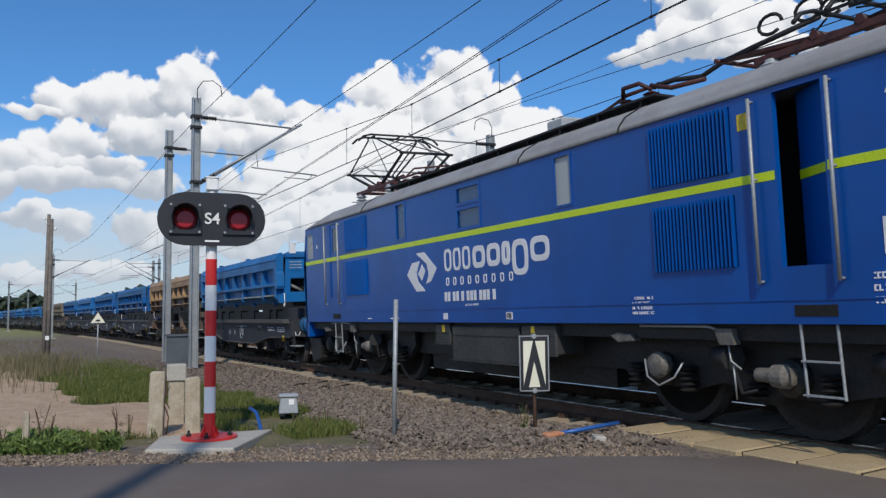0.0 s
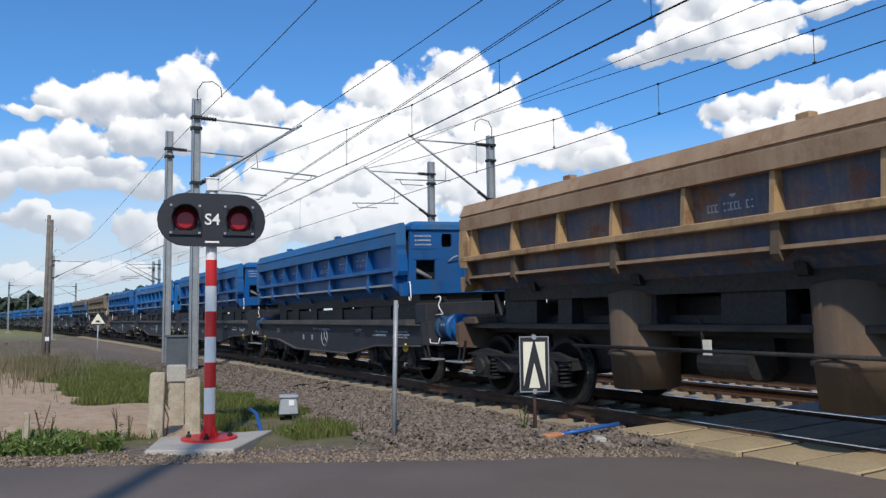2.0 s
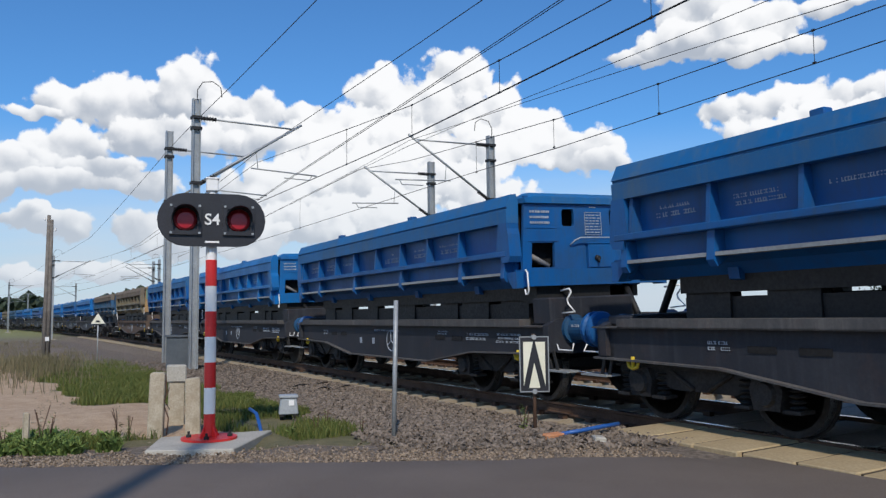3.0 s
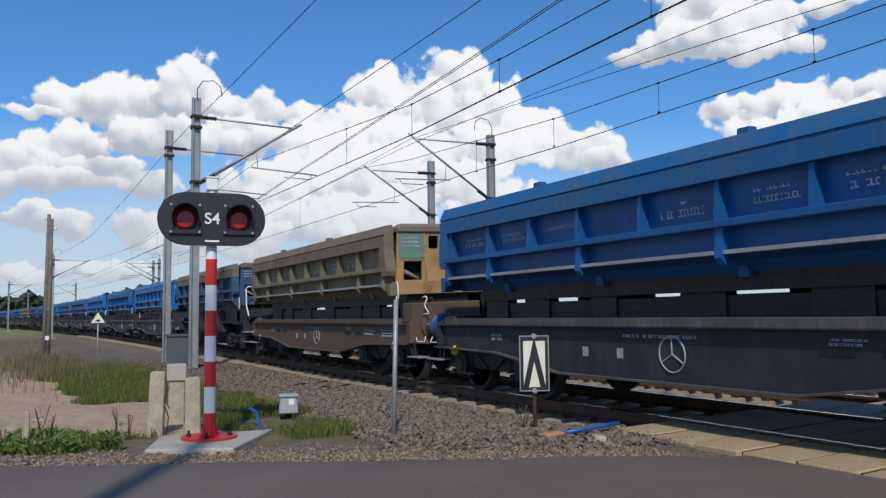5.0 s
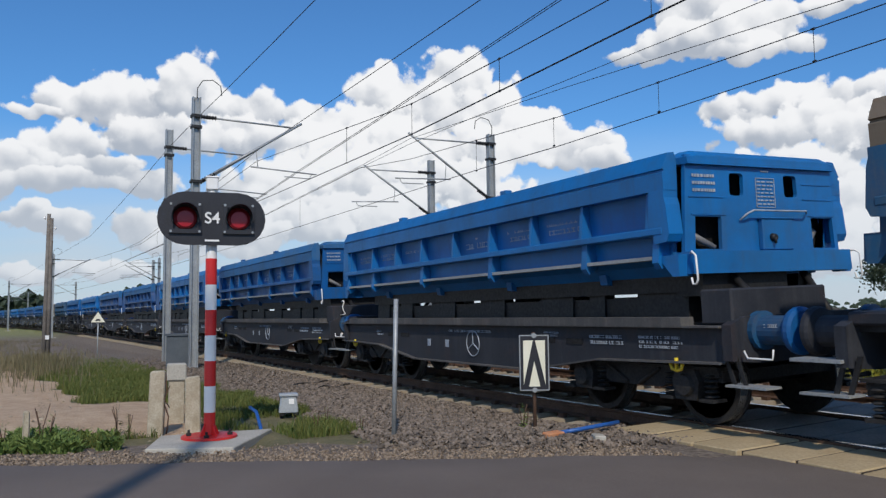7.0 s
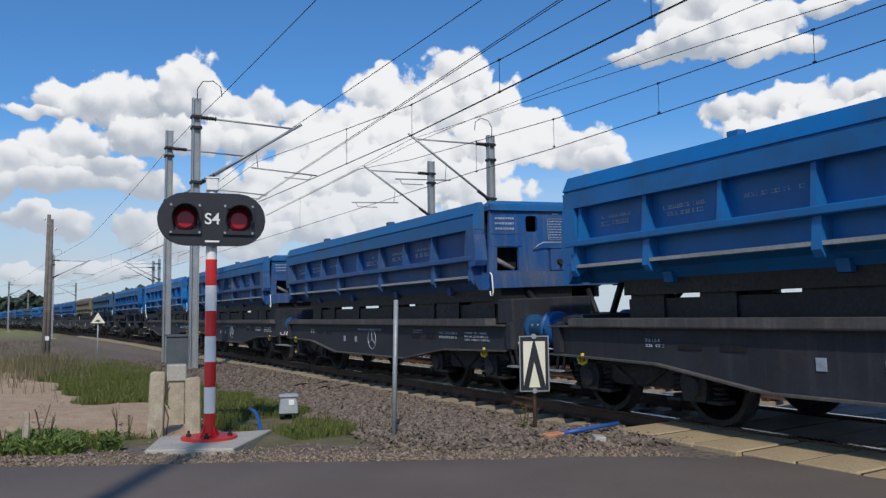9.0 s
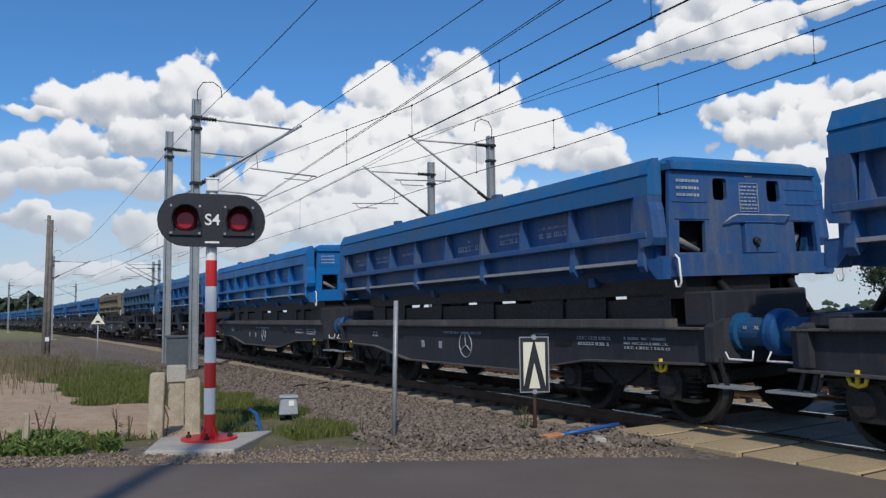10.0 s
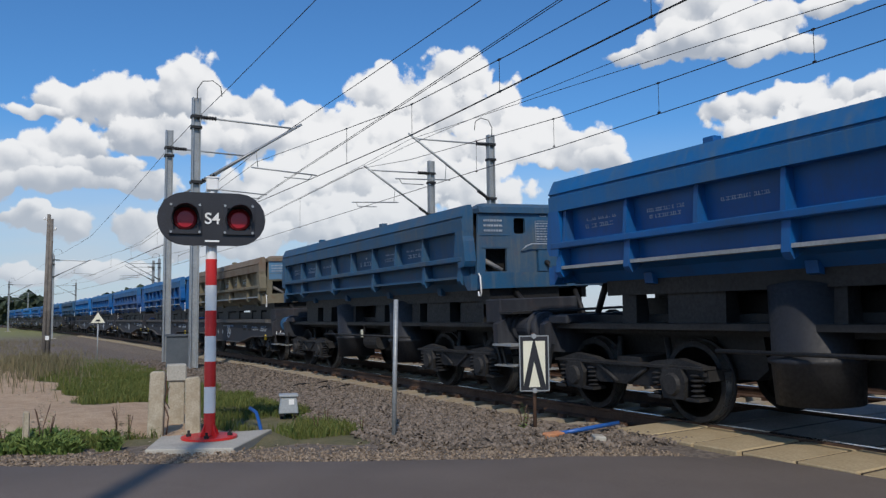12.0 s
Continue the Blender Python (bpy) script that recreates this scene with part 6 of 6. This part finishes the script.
def tall_weed(x, y, h, seed, label, mat):
    rng = random.Random(seed)
    root = thing("weed", pose(x, y, GZ(x, y) - .03, 0, 0, seed * 50), label, "weed", "tall weeds by the road")
    bm = B()
    for k in range(3):
        a = rng.uniform(0, 6.28)
        bent(bm, [(0, 0, 0), (math.cos(a) * .02, math.sin(a) * .02, h * .5), (math.cos(a) * h * .16, math.sin(a) * h * .16, h * rng.uniform(.8, 1))], .005, 5)
    part("stem", bm, rail_side, root)
    bm = B()
    for k in range(60):
        z = h * rng.uniform(.12, 1)
        a, l = rng.uniform(0, 6.28), h * rng.uniform(.06, .15) * (1.25 - z / h)
        c, s_ = math.cos(a), math.sin(a)
        b0 = Vector((rng.gauss(0, .018), rng.gauss(0, .018), z))
        tip = b0 + Vector((c * l, s_ * l, rng.uniform(-.3, .5) * l))
        mid = (b0 + tip) / 2 + Vector((0, 0, .01))
        w = Vector((-s_, c, 0)) * l * .28
        v = [bm.verts.new(p) for p in (b0, mid + w, tip, mid - w)]
        bm.faces.new(v)
    part("foliage", bm, mat, root)


for i, (x, y, h) in enumerate(((-9.55, .22, .52), (-9.75, .3, .38), (-9.5, -.12, .36), (-10.1, 1.02, .42), (-9.9, 1.12, .3), (-9.35, -.3, .3), (-10.3, 1.45, .4), (-10.4, 2.05, .34))):
    tall_weed(x, y, h, i + 1, "tall thin roadside weed with small leaves", weed_mat if i % 3 else dry_mat)
for i, (x, y, h) in enumerate(((-7.95, 5.16, .34), (-8.1, 5.3, .24), (-9.2, 3.1, .24), (-9.7, 3.4, .26), (-8.9, 3.55, .2))):
    tall_weed(x, y, h, i + 21, "small green weed growing in the ballast foot", weed_mat)

# ---- overhead line ----


def h_section(bm, x, y, z0, z1, w=.24, d=.22):
    box(bm, (x - d / 2, y - w / 2, z0), (x + d / 2, y - w / 2 + .03, z1))
    box(bm, (x - d / 2, y + w / 2 - .03, z0), (x + d / 2, y + w / 2, z1))
    box(bm, (x - .02, y - w / 2 + .03, z0), (x + .02, y + w / 2 - .03, z1))


def mast(s, off, reach, top, base, arm_top, arm_low, label, hook=True):
    """A steel mast at the length s, off metres from the first track, its cantilever reaching over reach metres."""
    p, a = line_at(s, off)
    root = thing("catenary_mast", pose(p.x, p.y, 0, 0, 0, math.degrees(a)), label, "catenary mast", "catenary masts")
    bm = B()
    h_section(bm, 0, 0, base - .6, top)
    body = part("mast", bm, steel_grey, root)
    g = 1 if reach > 0 else -1
    bm = B()
    box(bm, (-.4, -.4, base - .6), (.4, .4, base + .12))
    part("footing", bm, concrete, root)
    bm = B()
    rod(bm, (0, g * .1, arm_top), (0, reach + g * .05, arm_top - .06), .028)
    part("top_tube", bm, steel_grey, root)
    bm = B()
    rod(bm, (0, g * .1, arm_low), (0, reach + g * .25, arm_top + .10), .04)
    part("strut_tube", bm, steel_grey, root)
    for z0, y0, z1, y1 in ((arm_top, g * .12, arm_top - .005, g * .62), (arm_low, g * .12, arm_low + .28, g * .58)):
        bm = B()
        ln = math.hypot(y1 - y0, z1 - z0)
        lathe(bm, [p for j in range(6) for p in ((ln * j / 6, .045), (ln * (j + .4) / 6, .075), (ln * (j + .6) / 6, .045))], (0, 0, 0), "z", 10)
        ob = part("insulator", bm, steel_dark, root)
        ob.matrix_basis = Matrix.Translation((0, y0, z0)) @ Vector((0, y1 - y0, z1 - z0)).to_track_quat("Z", "X").to_matrix().to_4x4()
    bm = B()
    rod(bm, (0, reach * .55, arm_low + (arm_top - arm_low) * .52 - .45), (0, reach + g * .75, arm_low + (arm_top - arm_low) * .52 - .55), .022)
    rod(bm, (0, reach * .6, arm_low + (arm_top - arm_low) * .60), (0, reach * .62, arm_low + (arm_top - arm_low) * .5 - .4), .012)
    bent(bm, [(0, reach + g * .6, arm_low + (arm_top - arm_low) * .52 - .55), (0, reach + g * .5, arm_low + (arm_top - arm_low) * .52 - .7), (0, reach - g * .3, arm_low + (arm_top - arm_low) * .52 - .68)], .016)
    part("steady_arm", bm, steel_grey, root)
    if hook:
        bm = B()
        pts = [(.1, 0, top - .05), (.12, 0, top + .25), (.12, g * .15, top + .5), (.12, g * .45, top + .55), (.12, g * .68, top + .4), (.12, g * .72, top + .1)]
        bent(bm, pts, .014)
        part("hook", bm, steel_dark, root)
    for z in (arm_top, arm_low, top - .9):
        bm = B()
        box(bm, (-.14, -.15, z - .04), (.14, .15, z + .04))
        part("clamp_band", bm, steel_dark, root)
    return root


NEAR_OFF, FAR_OFF = -3.06, SECOND + 3.2
mast(-24.4, NEAR_OFF, 3.0, 7.79, -.48, 7.22, 5.25, "grey steel H-section catenary mast with tube cantilever")
mast(-29.0, NEAR_OFF, 2.7, 7.77, -.65, 7.15, 5.3, "grey steel catenary mast with overlap cantilever", False)
mast(-24.4, FAR_OFF, -3.0, 7.65, -.5, 7.30, 5.35, "grey steel catenary mast beyond the second track")
mast(-29.0, FAR_OFF, -2.7, 7.52, -.5, 7.0, 5.3, "grey steel catenary mast with overlap cantilever beyond the tracks", False)
for s in (-85, -146, -205, -262):
    mast(s, NEAR_OFF, 3.0, 7.4, -.6, 6.9, 5.3, "distant grey steel catenary mast with cantilever")
    mast(s - 2, FAR_OFF - .2, -3.0, 7.4, -.6, 6.9, 5.3, "distant grey steel catenary mast across the line")
mast(-90, FAR_OFF - .2, -2.6, 7.4, -.6, 6.7, 5.3, "distant grey steel overlap mast across the line", False)


def wire(name, pts, r, label, cat="wire", seg=5):
    bm = B()
    bent(bm, pts, r, seg)
    return tagged(part(name, bm, wire_mat), label, cat, "overhead wires")


def along(off, zs, stations):
    out = []
    for s, z in zip(stations, zs):
        p, _ = line_at(s, off)
        out.append((p.x, p.y, z))
    return out


def span(off, z_at, stations):
    return along(off, [z_at(s) for s in stations], stations)


STEPS = [30, 20, 10, 4, 0, -4, -8, -12, -16, -20, -24.4, -29, -34, -40, -48, -56, -64, -72, -85, -100, -115, -130, -146, -165, -185, -205, -235, -262]


def height(pairs):
    def f(s):
        for (a, za), (b, zb) in zip(pairs, pairs[1:]):
            if b <= s <= a:
                return zb + (za - zb) * (s - b) / (a - b)
        return pairs[-1][1] if s < pairs[-1][0] else pairs[0][1]
    return f


LOW = height([(30, 5.37), (-8, 5.33), (-16, 5.25), (-29, 5.4), (-300, 5.45)])
for dy in (-.05, .05):
    wire("contact_wire", span(dy, lambda s: LOW(s) + dy * .4, STEPS), .008, "double copper contact wire over the first track")
    wire("contact_wire", span(SECOND + dy, lambda s: 5.40 + dy * .4 - .004 * max(0, -s) * (s > -20), STEPS), .008, "double copper contact wire over the second track")
carry_near = height([(30, 6.05), (-5, 5.88), (-12, 5.88), (-16, 5.94), (-29, 6.9), (-56, 6.1), (-85, 6.85), (-115, 6.2), (-146, 6.85), (-175, 6.3), (-205, 6.85), (-262, 6.8)])
carry_far = height([(30, 6.3), (-5, 5.86), (-9, 5.94), (-16, 6.06), (-24.4, 6.5), (-29, 6.95), (-56, 6.1), (-85, 6.85), (-115, 6.2), (-146, 6.85), (-205, 6.85), (-262, 6.8)])
wire("carrying_wire", span(0, carry_near, STEPS), .010, "carrying wire with droppers over the first track")
wire("carrying_wire", span(SECOND, carry_far, STEPS), .010, "carrying wire with droppers over the second track")
wire("carrying_wire", span(.02, height([(30, 7.1), (-13, 7.24), (-24.4, 7.29), (-29, 7.3), (-56, 6.3), (-300, 6.9)]), STEPS[:17]), .010, "raised overlap carrying wire above the first track")
for dy in (-.02, .04):
    wire("overlap_wire", span(dy, height([(30, 7.9), (-10.4, 6.33), (-24.7, 5.72), (-29, 5.5), (-60, 5.42)]), STEPS[:17]), .008, "overlap contact wire climbing to its anchor")
wire("overlap_wire", span(SECOND, height([(30, 5.4), (-8.15, 6.21), (-14, 6.63), (-24.4, 7.2), (-29, 7.0), (-60, 6.0)]), STEPS[:17]), .008, "overlap wire above the second track")
wire("overlap_wire", span(SECOND - .05, height([(30, 6.0), (-9.6, 6.74), (-23.3, 7.02), (-29, 6.9), (-60, 6.0)]), STEPS[:17]), .008, "overlap carrying wire above the second track")
wire("feeder_wire", span(NEAR_OFF, height([(30, 6.1), (-13.6, 6.93), (-20.8, 7.06), (-24.4, 7.14), (-29, 7.16), (-56, 6.5), (-85, 7.1), (-146, 7.1), (-262, 7.1)]), STEPS), .009, "earth wire strung along the near masts")
for off, carry, low, ss in ((0, carry_near, LOW, (2, -4, -8.3, -12.3, -16, -20, -35, -43, -50, -60, -70)), (SECOND, carry_far, lambda s: 5.38, (-1, -5, -8.8, -12.5, -16.2, -20, -36, -44, -54, -64))):
    for s in ss:
        p, _ = line_at(s, off)
        bm = B()
        rod(bm, (p.x, p.y, low(s)), (p.x, p.y, carry(s)), .006, seg=5)
        for z in (low(s), carry(s)):
            rod(bm, (p.x - .03, p.y, z), (p.x + .03, p.y, z), .022, seg=6)
        tagged(part("dropper", bm, wire_mat), "thin dropper wire with small clamps", "dropper", "droppers of the overhead line")


def cabinet(m):
    root = thing("equipment_cabinet", m, "dark grey switch cabinet between the catenary masts", "cabinet")
    bm = B()
    box(bm, (-.25, -.42, -.5), (.25, .42, .86))
    b = part("body", bm, cabinet_grey, root, bevel=.015)
    bm = B()
    box(bm, (-.3, -.46, .86), (.3, .46, .92))
    part("roof", bm, cabinet_grey, root)
    bm = B()
    box(bm, (.25, -.38, -.4), (.27, .38, .82))
    d = part("door", bm, cabinet_grey, root)
    bm = B()
    rod(bm, (.27, .28, .2), (.3, .28, .34), .015)
    part("handle", bm, steel_grey, d)
    return root


cabinet(pose(-25.2, 4.28, -.15, 0, 0, -8))


def twin_pole(m, h, r=.11):
    root = thing("utility_pole", m, "weathered grey twin wooden utility pole with insulators", "utility pole")
    for y, dz in ((-.09, 0), (.10, -.2)):
        bm = B()
        rod(bm, (0, y * r / .13 - .05, -1.0), (0, y * .7 * r / .13, h + dz), r, r * .7, 10)
        part("pole", bm, wood_pole, root)
    for k, (y, z) in enumerate(((-.22, h - .25), (.22, h - .7))):
        bm = B()
        rod(bm, (0, y * .4, z), (0, y, z), .015)
        lathe(bm, [(z, .03), (z + .04, .05), (z + .12, .035)], (0, y, 0), "z", 8)
        part("insulator", bm, white_paint, root)
    bm = B()
    box(bm, (.12, -.08, .75), (.14, .08, .93))
    part("plate", bm, white_paint, root)
    return root


twin_pole(pose(-40, 1.06, -.4), 6.35)
twin_pole(pose(-95, -6.1, -.5), 7.2)
twin_pole(pose(-.5, -2.14, -.2), 10.4, .08)
# ---- many small pieces of the crossing and the track ----
build_crossing()
build_track(0)
build_track(SECOND)


def motions():
    for ob, s0 in TRAIN:
        walk(ob, [(t / 2, line_pose(s0 + SPEED * t / 2)) for t in range(25)])
    done = {}
    for ob, at, r in WHEELS:
        key = tuple(round(c, 3) for c in at)
        if key in done:
            ob.rotation_mode = "QUATERNION"
            ob.animation_data_create()
            ob.animation_data.action = done[key].action
            ob.animation_data.action_slot = done[key].action_slot
        else:
            turn = math.degrees(SPEED / FPS / r)
            walk(ob, [(k / FPS, pose(*at, 0, (turn * k) % 360, 0)) for k in range(361)])
            done[key] = ob.animation_data


motions()
